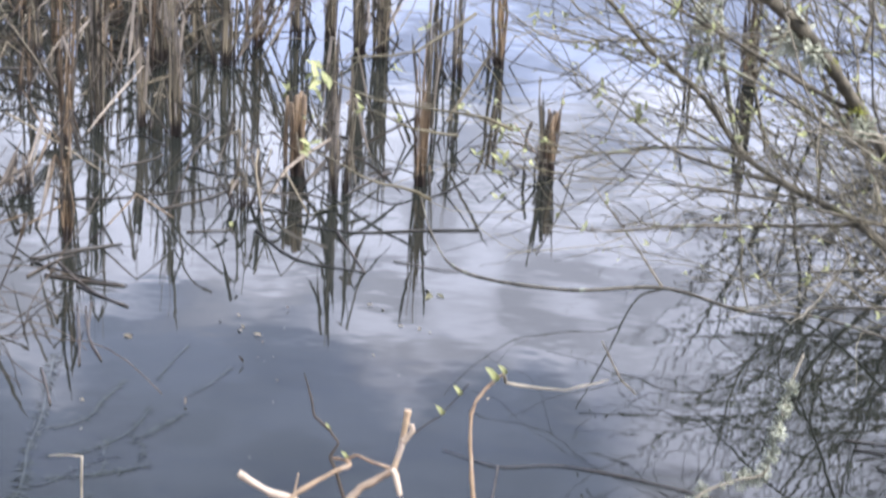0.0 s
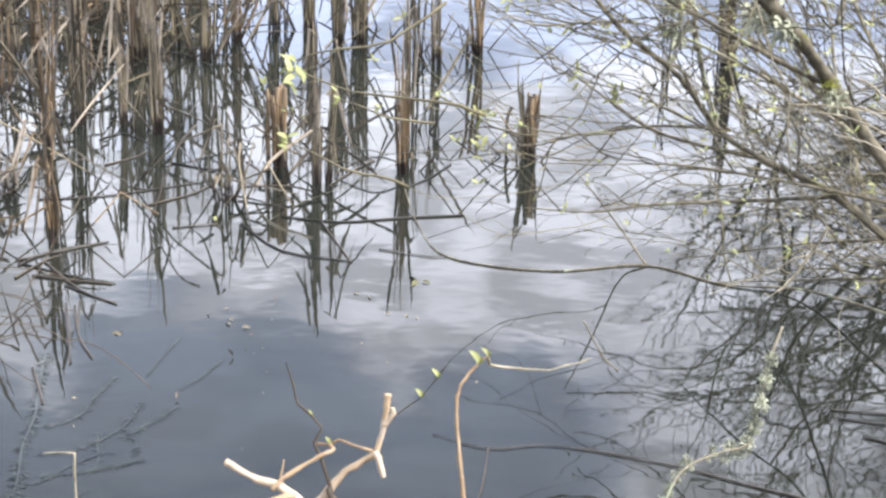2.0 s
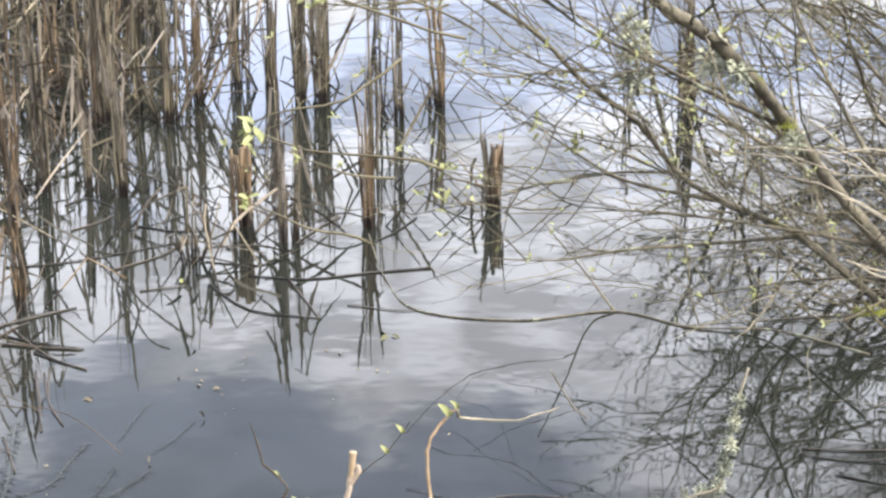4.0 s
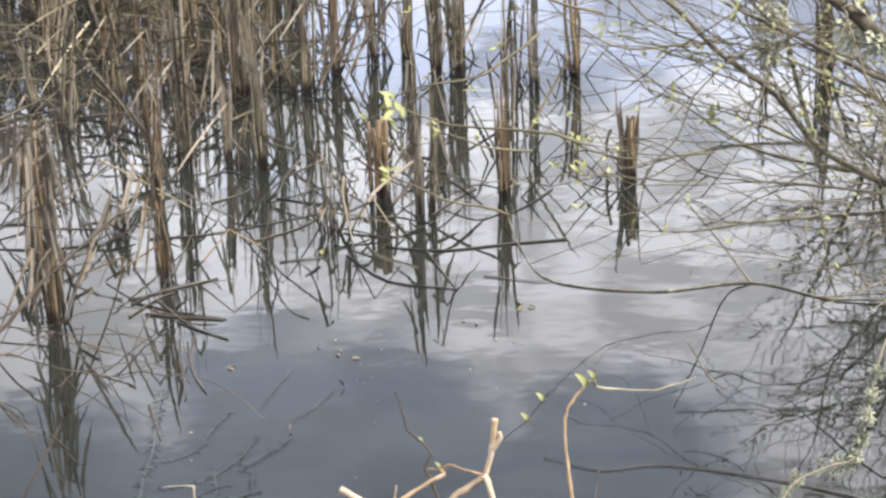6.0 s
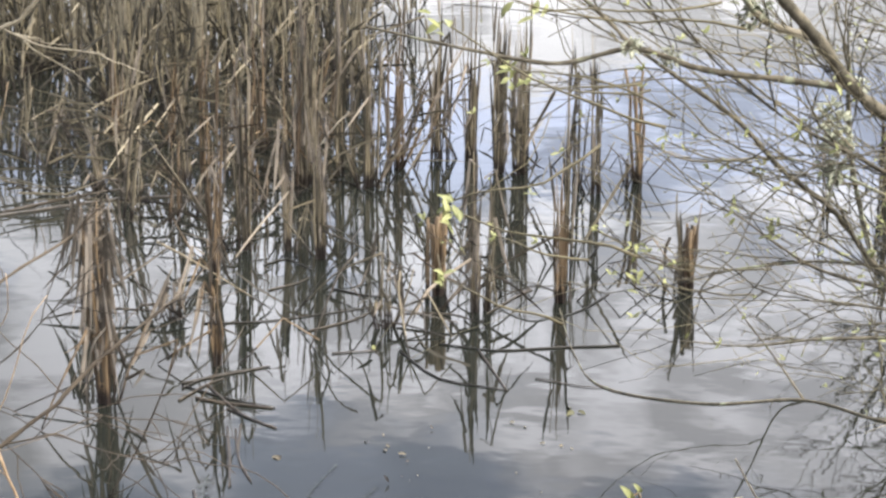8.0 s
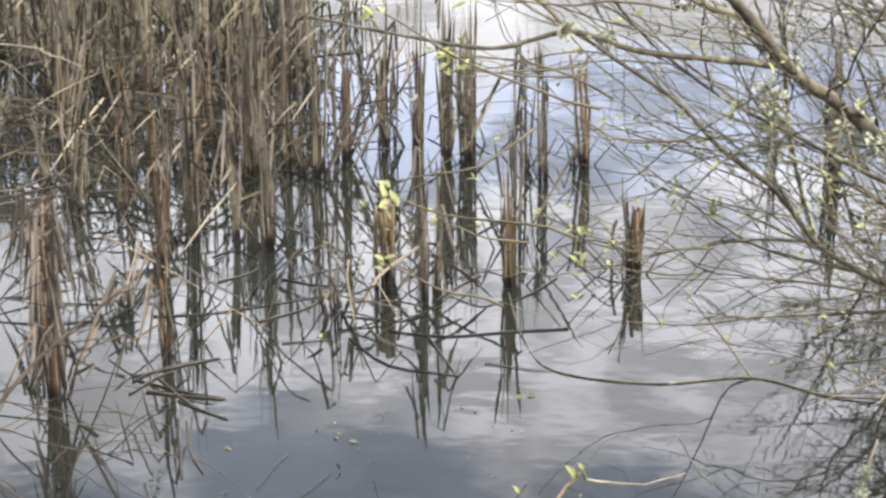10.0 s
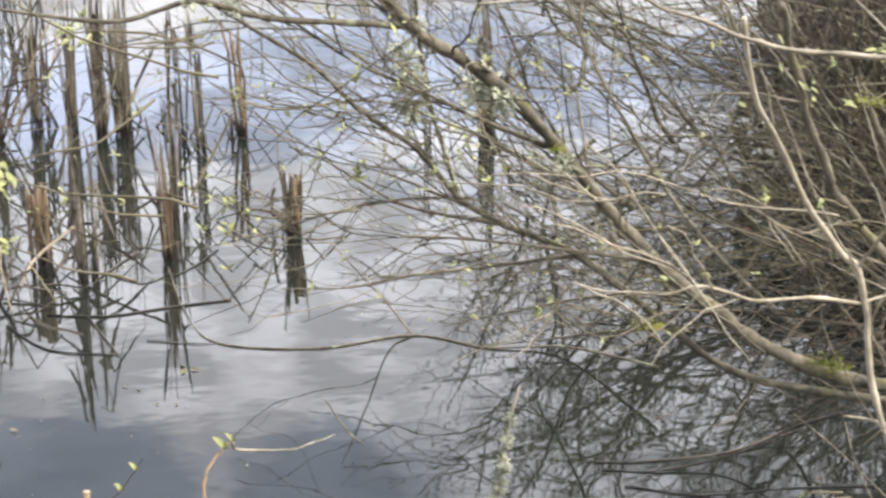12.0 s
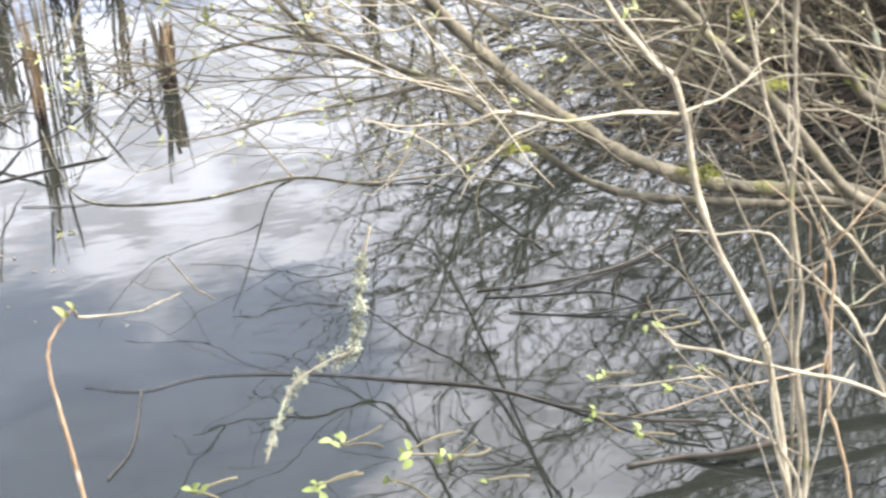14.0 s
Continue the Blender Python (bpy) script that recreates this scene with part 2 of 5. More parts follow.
l.new(s1.outputs[0], s2.inputs[0])
l.new(heights[2].outputs[0], s2.inputs[1])
bp = n.new("ShaderNodeBump")
bp.inputs["Strength"].default_value, bp.inputs["Distance"].default_value = 1.0, RIPPLE
l.new(s2.outputs[0], bp.inputs["Height"])
l.new(bp.outputs[0], b.inputs["Normal"])


# ---- builders ----
class Skin:
    """Gathers tubes, blades and leaves into one mesh."""

    def __init__(self):
        self.v, self.f = [], []

    def tube(self, pts, r0, r1, sides=5, cap=True, ease=1.0):
        pts = [Vector(p) for p in pts]
        base, last = len(self.v), len(pts) - 1
        side = None
        for i, p in enumerate(pts):
            ahead = (pts[min(i + 1, last)] - pts[max(i - 1, 0)]).normalized()
            if side is None:
                side = ahead.cross(Vector((0.31, 0.87, 0.38))).normalized()
            side = (side - ahead * side.dot(ahead)).normalized()
            other = ahead.cross(side)
            r = r0 + (r1 - r0) * (i / last) ** ease
            for k in range(sides):
                a = 2 * math.pi * k / sides
                self.v.append(p + side * (r * math.cos(a)) + other * (r * math.sin(a)))
        for i in range(last):
            for k in range(sides):
                a, c = base + i * sides + k, base + i * sides + (k + 1) % sides
                self.f.append((a, c, c + sides, a + sides))
        if cap:
            self.f.append(tuple(base + k for k in range(sides))[::-1])
            self.f.append(tuple(base + last * sides + k for k in range(sides)))
        return self

    def knobby(self, pts, r0, r1, sides=10, rough=0.18, grain=9.0, knots=0.6):
        """A limb: a tube with swellings and an uneven skin."""
        base = len(self.v)
        self.tube(pts, r0, r1, sides)
        last = len(pts) - 1
        for i in range(base, len(self.v)):
            ring = (i - base) // sides
            c = Vector(pts[min(ring, last)])
            off = self.v[i] - c
            k = 1 + rough * (noise.noise(self.v[i] * grain) + 0.5 * noise.noise(self.v[i] * grain * 2.7) + knots * noise.noise(c * grain * 0.45))
            self.v[i] = c + off * k
        return self

    def blade(self, pts, width, fold=0.35, across=None):
        """A long leaf with a keel: three points across, tapering to its tip."""
        pts = [Vector(p) for p in pts]
        base, last = len(self.v), len(pts) - 1
        for i, p in enumerate(pts):
            ahead = (pts[min(i + 1, last)] - pts[max(i - 1, 0)]).normalized()
            side = ahead.cross(across or Vector((0.2, 0.9, 0.35))).normalized()
            up = side.cross(ahead)
            w = width * 0.5 * max(0.06, min(1.0, 3.0 * (1 - i / last) ** 0.8))
            self.v += [p - side * w, p - up * (w * fold), p + side * w]
        for i in range(last):
            a = base + 3 * i
            self.f += [(a, a + 1, a + 4, a + 3), (a + 1, a + 2, a + 5, a + 4)]
        return self

    def leaf(self, root, ahead, length, width, cup=0.25):
        """A small pointed leaf, cupped along its midrib."""
        ahead = Vector(ahead).normalized()
        side = ahead.cross(Vector((0.37, -0.55, 0.75))).normalized()
        up = side.cross(ahead)
        base, root = len(self.v), Vector(root)
        for u, w in ((0, 0.12), (0.3, 0.9), (0.6, 1.0), (0.85, 0.55), (1.0, 0.04)):
            c = root + ahead * (length * u) - up * (length * 0.25 * u * u)
            self.v += [c - side * (width * w / 2) + up * (cup * width * w), c, c + side * (width * w / 2) + up * (cup * width * w)]
        for i in range(4):
            a = base + 3 * i
            self.f += [(a, a + 1, a + 4, a + 3), (a + 1, a + 2, a + 5, a + 4)]
        return self

    def needle(self, root, ahead, length, width):
        """A flat short leaf that lies on the water."""
        ahead = Vector((ahead[0], ahead[1], 0)).normalized()
        side, base, root = Vector((-ahead.y, ahead.x, 0)) * (width / 2), len(self.v), Vector(root)
        self.v += [root, root + ahead * (length * 0.5) - side, root + ahead * length, root + ahead * (length * 0.5) + side]
        self.f.append((base, base + 1, base + 2, base + 3))
        return self

    def mesh(self, name, mat, smooth=True):
        me = bpy.data.meshes.new(name)
        me.from_pydata([tuple(p) for p in self.v], [], self.f)
        me.materials.append(mat)
        if smooth:
            me.shade_smooth()
        me.update()
        return me


def thing(name, place, label, category, group="", kind=""):
    ob = new(name)
    ob.empty_display_size = 0.1
    ob.matrix_world = Matrix.Translation(place)
    return tagged(ob, label, category, group, kind)


def part(name, skin, mat, parent, label="", smooth=True):
    """One mesh under a thing or a part; the skin is in world coordinates."""
    ob = new(name, skin.mesh(name, mat, smooth))
    ob.parent = parent
    at = parent.matrix_world.translation if parent.type == "EMPTY" else Vector((0, 0, 0))
    ob.matrix_parent_inverse = Matrix.Translation(-at)
    return tagged(ob, label) if label else ob


def bent(pts, steps=4):
    """A smooth line through a few control points."""
    p = [Vector(q) for q in pts]
    p = [p[0] * 2 - p[1]] + p + [p[-1] * 2 - p[-2]]
    out = []
    for i in range(1, len(p) - 2):
        for s in range(steps):
            t = s / steps
            out.append(0.5 * (2 * p[i] + (p[i + 1] - p[i - 1]) * t + (2 * p[i - 1] - 5 * p[i] + 4 * p[i + 1] - p[i + 2]) * t * t
                              + (3 * p[i] - p[i - 1] - 3 * p[i + 1] + p[i + 2]) * t ** 3))
    return out + [p[-2]]


def wander(rng, start, ahead, length, steps, jitter, droop=0.0):
    """A line that grows from a point, swerving a little and sagging."""
    p, d = Vector(start), Vector(ahead).normalized()
    out = [p.copy()]
    for _ in range(steps):
        d = (d + Vector((rng.gauss(0, jitter), rng.gauss(0, jitter), rng.gauss(0, jitter) - droop))).normalized()
        p = p + d * (length / steps)
        out.append(p.copy())
    return out


# ---- ground and water ----
def shore(y):
    """Where the brushy bank meets the water."""
    return max(2.0 - 0.58 * (y - 4.8), 0.305 * y - 0.005 * min(max(0.0, y - 6.0), 4.5) ** 3, 1.55)


def ground_height(x, y):
    near = (2.45 + 0.12 * math.sin(x * 1.7) + 1.3 * max(0.0, x - 1.5) - y) * 0.22                # the bank under the camera
    near = min(near, 0.2 + 0.03 * near)
    edge = shore(y) + 0.5 + 0.06 * math.sin(y * 2.3)                         # the bank with the brush
    right = min((x - edge) * 0.4, 0.10 + (x - edge) * 0.06)
    left = (-x - 9.0 - 0.3 * math.sin(y)) * 0.3
    far = (y - 62 - 2 * math.sin(x * 0.1)) * 0.12
    h = max(near, right, left, far, -0.55)
    if h > 0.4:
        h = 0.4 + (h - 0.4) * (0.45 if h < 3 else 0.1)
    return min(h, 3.0) + 0.03 * noise.noise(Vector((x * 1.9, y * 1.9, 0)))


def ground():
    axis = [i * 0.25 for i in range(0, 41)]
    while axis[-1] < 700:
        axis.append(axis[-1] * 1.12 + 0.1)
    xs = [-a for a in axis[:0:-1]] + axis
    ys = [v + 4 for v in xs]
    s = Skin()
    s.v = [Vector((x, y, ground_height(x, y))) for y in ys for x in xs]
    w = len(xs)
    s.f = [(j * w + i, j * w + i + 1, (j + 1) * w + i + 1, (j + 1) * w + i) for j in range(len(ys) - 1) for i in range(w - 1)]
    return tagged(new("ground", s.mesh("ground", EARTH)), "brown leaf-littered earth of the pond bank", "ground", kind="structure")


def water():
    s = Skin()
    xs = [-600, -60, -12, -6, -3, 0, 3, 6, 12, 60, 600]
    s.v = [Vector((x, y + 4, 0)) for y in xs for x in xs]
    w = len(xs)
    s.f = [(j * w + i, j * w + i + 1, (j + 1) * w + i + 1, (j + 1) * w + i) for j in range(w - 1) for i in range(w - 1)]
    return tagged(new("water", s.mesh("water", WATER)), "still grey pond water mirroring a cloudy sky", "water", kind="structure")


ground()
water()


# ---- reeds ----
def leaf_line(rng, root, out, size, lx=0.0, ly=0.0, splay=0.3):
    """The line of one dead leaf: standing, snapped and hanging straight, or sticking out sideways."""
    kind = rng.random()
    if kind < 0.55:
        k = rng.uniform(0.03, splay)
        return [root + out * (size * k * v) + Vector((lx * size * v, ly * size * v, size * v)) for v in (0, 0.35, 0.7, 1)]
    if kind < 0.92:
        up, k = rng.uniform(0.1, 0.4), rng.uniform(0.15, 0.7)
        top = root + Vector((lx * size, ly * size, size * up)) + out * size * 0.05
        fall = out * k - Vector((0, 0, rng.uniform(0.3, 0.9)))
        return [root, root.lerp(top, 0.6), top, top + fall * size * 0.08, top + fall * size * 0.5, top + fall * size * 0.85]
    way, size = (out + Vector((0, 0, rng.gauss(0.1, 0.3)))).normalized(), size * 0.6
    return [root + way * (size * v) - Vector((0, 0, size * 0.1 * v * v)) for v in (0, 0.35, 0.7, 1)]


def reed_clump(x, y, height, stems, spread, seed, lean=(0.0, 0.0), thick=0.008, leaves=2, mat=None, cut=False, tangle=0, flare=0.0, shag=0,
               label="clump of dry brown reed stems standing in the pond"):
    """Dead reed stems that rise from one foot in the water, with loose leaves. cut: stems end level, as a stump. tangle: fallen leaves round the foot."""
    rng = random.Random(seed)
    mat = mat or STRAW
    clump = thing("reed_clump", (x, y, 0), label, "reeds", "reeds in the pond")
    for i in range(stems if cut else int(stems * 1.5)):
        a, d = rng.uniform(0, 6.28), spread * math.sqrt(rng.random())
        foot = Vector((x + d * math.cos(a), y + d * math.sin(a), -0.12))
        h = height * (rng.uniform(0.9, 1.04) if cut else (1.0 if i < 2 else rng.uniform(0.25, 0.85)) * rng.uniform(0.9, 1.03))
        lx, ly = lean[0] + rng.gauss(0, 0.035) + flare * d * math.cos(a), lean[1] + rng.gauss(0, 0.035) + flare * d * math.sin(a)
        if i > 2 and not cut and rng.random() < 0.15:      # a stem knocked over
            lx, h = lx + rng.choice((-1, 1)) * rng.uniform(0.25, 0.8), h * 0.8
        r = thick * (rng.uniform(0.55, 1.0) if cut else rng.uniform(0.4, 0.85))
        pts = [foot + Vector((lx * h * u + rng.gauss(0, 0.004), ly * h * u + rng.gauss(0, 0.004), (h + 0.12) * u)) for u in (0, 0.2, 0.4, 0.6, 0.8, 1)]
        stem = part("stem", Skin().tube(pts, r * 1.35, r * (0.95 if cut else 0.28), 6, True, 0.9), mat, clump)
        if not cut:                      # a sheath leaf that hugs the stem
            w, k = rng.uniform(0.5, 0.95), rng.uniform(0.0, 0.07)
            a2 = rng.uniform(0, 6.28)
            side2 = Vector((math.cos(a2), math.sin(a2), 0))
            hug = [pts[0].lerp(pts[-1], w * v) + side2 * (r * 1.2 + k * h * w * v * v) for v in (0.12, 0.35, 0.6, 0.8, 1)]
            part("leaf", Skin().blade(hug, rng.uniform(0.005, 0.011)), BLADE if rng.random() < 0.3 else mat, stem)
        for j in range(leaves if not cut else max(0, leaves - 1)):
            u = rng.uniform(0.15, 0.85)
            root = pts[0].lerp(pts[-1], u)
            if root.z < 0.05:
                continue
            side = rng.uniform(0, 6.28)
            out = Vector((math.cos(side), math.sin(side), 0))
            size = rng.uniform(0.12, 0.42) * min(1.0, height + 0.2)
            line = leaf_line(rng, root, out, size, lx, ly, 0.3 if height < 0.5 else 0.13)
            line = [Vector((q.x, q.y, max(q.z, 0.004))) for q in line]
            part("leaf", Skin().blade(line, rng.uniform(0.006, 0.013)), BLADE if rng.random() < 0.7 else mat, stem)
    for i in range(rng.randint(1, 3) if cut or height > 0.25 else 1):      # snapped stems slanting out of the water
        a, tilt, size = rng.uniform(0, 6.28), rng.uniform(0.5, 1.6), rng.uniform(0.08, 0.26)
        foot = Vector((x + rng.gauss(0, spread + 0.03), y + rng.gauss(0, spread + 0.03), -0.04))
        tip = foot + Vector((math.cos(a) * tilt, math.sin(a) * tilt, 1.0)).normalized() * size + Vector((0, 0, 0.04))
        line = [foot, foot.lerp(tip, 0.5) + Vector((rng.gauss(0, 0.006), 0, 0)), tip]
        if rng.random() < 0.45:
            line.append(tip + Vector((math.cos(a) * size * 0.5, math.sin(a) * size * 0.5, -tip.z * rng.uniform(0.5, 0.96))))
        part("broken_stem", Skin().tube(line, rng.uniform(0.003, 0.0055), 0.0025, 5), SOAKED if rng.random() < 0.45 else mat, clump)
    for i in range(shag):                # bleached leaves hanging round the top
        a = rng.uniform(0, 6.28)
        out = Vector((math.cos(a), math.sin(a), 0))
        root = Vector((x, y, height * rng.uniform(0.35, 1.0))) + out * spread * rng.random() + Vector((lean[0], lean[1], 0)) * height * 0.7
        size = min(rng.uniform(0.12, 0.34), root.z * 1.1)
        k = rng.uniform(0.1, 0.5)
        line = [root, root + out * size * 0.12 + Vector((0, 0, size * 0.1)), root + out * size * (0.1 + k * 0.45) - Vector((0, 0, size * 0.4)),
                root + out * size * (0.1 + k * 0.8) - Vector((0, 0, size * rng.uniform(0.5, 0.95)))]
        part("leaf", Skin().blade([Vector((q.x, q.y, max(q.z, 0.004))) for q in line], rng.uniform(0.006, 0.014)), BLADE, clump)
    for i in range((tangle + 1) // 2):
        a = rng.uniform(0, 6.28)
        root = Vector((x + rng.gauss(0, spread + 0.02), y + rng.gauss(0, spread + 0.02), rng.uniform(0.02, 0.28)))
        size = rng.uniform(0.15, 0.4)
        tip = root + Vector((math.cos(a) * size, math.sin(a) * size, -root.z + 0.004))
        mid = root.lerp(tip, rng.uniform(0.3, 0.6)) + Vector((rng.gauss(0, 0.015), rng.gauss(0, 0.015), rng.uniform(-0.01, 0.04)))
        line = bent([root, mid, tip], 3)
        if rng.random() < 0.6:
            part("fallen_leaf", Skin().blade(line, rng.uniform(0.006, 0.012)), BLADE, clump)
        else:
            part("fallen_stem", Skin().tube(line, 0.004, 0.0025, 5), SOAKED if rng.random() < 0.3 else mat, clump)
    return clump
reed_clump(-0.555, 6.23, 0.28, 10, 0.033, 1, thick=0.009, leaves=1, mat=RUST, cut=True, tangle=5, label="broken rust-brown reed stump standing in the pond")
reed_clump(-0.39, 6.05, 0.54, 7, 0.022, 2, thick=0.006, leaves=4, tangle=10, shag=8)
reed_clump(-0.12, 6.18, 0.50, 4, 0.014, 3, thick=0.009, leaves=2, mat=RUST, tangle=3)
reed_clump(-0.11, 6.75, 0.62, 3, 0.016, 4, thick=0.005, leaves=2)
reed_clump(0.32, 6.39, 0.23, 5, 0.012, 5, thick=0.008, flare=4.5, leaves=0, mat=RUST, cut=True, tangle=2, label="broken rust-brown reed stump standing in the pond")
reed_clump(0.31, 6.40, 0.37, 2, 0.008, 6, lean=(-0.10, 0.0), thick=0.007, leaves=1, tangle=2)
reed_clump(0.33, 6.40, 0.31, 1, 0.004, 61, lean=(0.14, 0.0), thick=0.007, leaves=0, mat=RUST)
reed_clump(-0.68, 5.82, 0.31, 6, 0.020, 7, thick=0.007, leaves=5, tangle=14, shag=6)
reed_clump(-1.15, 5.36, 0.44, 4, 0.014, 8, lean=(-0.07, 0.0), thick=0.009, leaves=3, mat=RUST, tangle=4, shag=6)
reed_clump(-1.40, 4.99, 0.61, 6, 0.020, 9, lean=(-0.04, 0.0), thick=0.009, leaves=5, mat=RUST, tangle=7, label="shaggy clump of rusty reed stumps with bleached fallen leaves", shag=24)
reed_clump(-1.70, 5.95, 0.37, 7, 0.042, 10, lean=(-0.03, 0.0), thick=0.010, leaves=4, mat=RUST, tangle=10, shag=34)
reed_clump(-1.39, 5.83, 0.13, 5, 0.028, 11, thick=0.006, leaves=3, tangle=7, shag=16)
reed_clump(-1.15, 6.76, 0.62, 5, 0.015, 12, lean=(-0.05, 0.0), thick=0.006, leaves=3, tangle=3, shag=2)
reed_clump(-1.02, 6.64, 0.72, 6, 0.017, 13, lean=(-0.04, 0.0), thick=0.006, leaves=3, tangle=3, shag=2)
reed_clump(-1.32, 6.74, 0.87, 7, 0.026, 14, lean=(-0.03, 0.0), thick=0.007, leaves=3, tangle=3, shag=2)
reed_clump(-1.38, 6.43, 0.73, 4, 0.020, 15, lean=(0.01, 0.0), thick=0.007, leaves=3, mat=RUST)
reed_clump(0.00, 7.86, 0.74, 5, 0.029, 16, thick=0.007, leaves=2)
reed_clump(0.19, 8.10, 0.48, 5, 0.022, 17, lean=(-0.08, 0.0), thick=0.008, leaves=0, mat=RUST, cut=True)
reed_clump(0.16, 8.07, 0.34, 3, 0.037, 18, thick=0.004, leaves=1)
reed_clump(-0.44, 8.22, 0.93, 12, 0.025, 19, thick=0.0065, leaves=2)
reed_clump(-0.35, 8.20, 0.88, 9, 0.033, 20, thick=0.0065, leaves=2)
reed_clump(-0.59, 8.48, 0.95, 6, 0.035, 21, thick=0.0065, leaves=2)
reed_clump(-0.92, 8.24, 0.92, 10, 0.056, 22, thick=0.0065, leaves=2, mat=RUST)
reed_clump(-0.99, 7.87, 0.96, 8, 0.037, 23, thick=0.0065, leaves=2)
reed_clump(-0.12, 8.03, 0.76, 4, 0.049, 24, thick=0.005, leaves=2)
reed_clump(-0.29, 8.55, 0.84, 3, 0.06, 25, thick=0.005, leaves=2)
reed_clump(-0.73, 8.49, 0.92, 6, 0.05, 26, thick=0.006, leaves=3)
reed_clump(-1.13, 8.08, 0.96, 4, 0.05, 27, thick=0.007, leaves=3)
reed_clump(-1.25, 7.83, 0.98, 5, 0.05, 28, thick=0.007, leaves=3)
reed_clump(1.27, 8.05, 0.72, 9, 0.040, 29, thick=0.007, leaves=3, mat=RUST)
reed_clump(0.97, 7.65, 0.37, 3, 0.036, 30, thick=0.004, leaves=1)


def reed_bed():
    """The thick bed behind: tufts of stems and leaves too many to count, thinning towards the open water."""
    rng = random.Random(77)
    stems, leaves, fronts = Skin(), Skin(), 0
    for i in range(13):        # loose clumps that straggle out in front
        cy = rng.uniform(7.1, 8.4)
        cx = -(0.15 + 0.13 * rng.random()) * cy
        reed_clump(cx, cy, rng.uniform(0.25, 0.75), rng.randint(2, 4), 0.05, 700 + i, (rng.gauss(0, 0.1), rng.gauss(0, 0.1)), rng.uniform(0.006, 0.009), 2,
                   RUST if rng.random() < 0.35 else STRAW, False, rng.randint(1, 5))
    for i in range(9):         # a few thin ones in the open water at the far end
        cy = rng.uniform(7.2, 9.2)
        reed_clump(-(0.27 + 0.08 * rng.random()) * cy, cy, rng.uniform(0.15, 0.45), rng.randint(2, 3), 0.06, 800 + i, (rng.gauss(0, 0.12), rng.gauss(0, 0.1)), 0.006, 2,
                   STRAW, False, rng.randint(1, 4))
    for _ in range(BED_TUFTS):
        cy = 7.15 + 6.5 * rng.random() ** 1.35
        cx = -(0.075 + 0.36 * rng.random() ** 0.5) * cy + rng.gauss(0, 0.15)
        if cy < 8.4 and rng.random() < 0.78 or cx < -0.275 * cy and (cy < 9.3 or rng.random() < 0.3):
            continue
        tall = (cy * 0.315 - 1.78) * ((0.25 if cy < 9 else 0.3) + 0.7 * rng.random() ** 2)
        if cy > 9:
            tall = min(tall, 0.85)
        tx, ty = rng.gauss(-0.02, 0.09), rng.gauss(0, 0.06)
        if fronts < 28 and cy < 8.9 and cx < -0.75:
            fronts += 1
            reed_clump(cx, cy, max(tall, 0.35), rng.randint(3, 7), 0.035, 300 + fronts, (tx, ty), rng.uniform(0.006, 0.010), 2,
                       RUST if rng.random() < 0.3 else STRAW, False, rng.randint(0, 3))
            continue
        for _ in range(rng.randint(2, 8)):
            x, y, h = cx + rng.gauss(0, 0.03), cy + rng.gauss(0, 0.03), tall * rng.choice((1, 0.95, 0.85, 0.7, 0.4)) * rng.uniform(0.85, 1.1)
            lx, ly = tx + rng.gauss(0, 0.06), ty + rng.gauss(0, 0.05)
            if rng.random() < 0.26:
                lx, h = rng.choice((-1, 1)) * rng.uniform(0.15, 0.9), h * 0.75
            r = rng.uniform(0.003, 0.0072)
            pts = [Vector((x + lx * h * u + rng.gauss(0, 0.007), y + ly * h * u, -0.1 + (h + 0.1) * u)) for u in (0, 0.25, 0.5, 0.75, 1)]
            stems.tube(pts, r * 1.25, r * 0.25, 5)
            for _ in range(rng.randint(1, 3)):
                root = pts[0].lerp(pts[-1], rng.uniform(0.15, 0.95))
                if root.z < 0.06:
                    continue
                a = rng.uniform(0, 6.28)
                line = leaf_line(rng, root, Vector((math.cos(a), math.sin(a), 0)), rng.uniform(0.15, 0.5), lx, ly)
                leaves.blade([Vector((q.x, q.y, max(q.z, 0.004))) for q in line], rng.uniform(0.006, 0.018))
    for _ in range(BACK_TUFTS):       # the tall unbroken reeds at the back
        cy = rng.uniform(9.6, 14.5)
        cx = -(0.12 + 0.38 * rng.random() ** 0.85) * cy + rng.gauss(0, 0.28)
        if cx < -0.27 * cy and rng.random() < 0.25:
            continue
        tall = min((cy - 6.8) * 0.21, 0.75) * rng.uniform(0.45, 1.0)
        for _ in range(rng.randint(3, 8)):
            x, y, h = cx + rng.gauss(0, 0.05), cy + rng.gauss(0, 0.05), tall * rng.uniform(0.6, 1.0)
            lx, ly = rng.gauss(0, 0.08), rng.gauss(0, 0.06)
            r = rng.uniform(0.0035, 0.008)
            pts = [Vector((x + lx * h * u + rng.gauss(0, 0.01), y + ly * h * u, -0.1 + (h + 0.1) * u)) for u in (0, 0.33, 0.66, 1)]
            stems.tube(pts, r * 1.2, r * 0.3, 4)
            for _ in range(3):
                root = pts[0].lerp(pts[-1], rng.uniform(0.1, 0.95))
                a = rng.uniform(0, 6.28)
                if root.z > 0.06:
                    line = leaf_line(rng, root, Vector((math.cos(a), math.sin(a), 0)), rng.uniform(0.2, 0.6), lx, ly)
                    leaves.blade([Vector((q.x, q.y, max(q.z, 0.004))) for q in line], rng.uniform(0.008, 0.018))
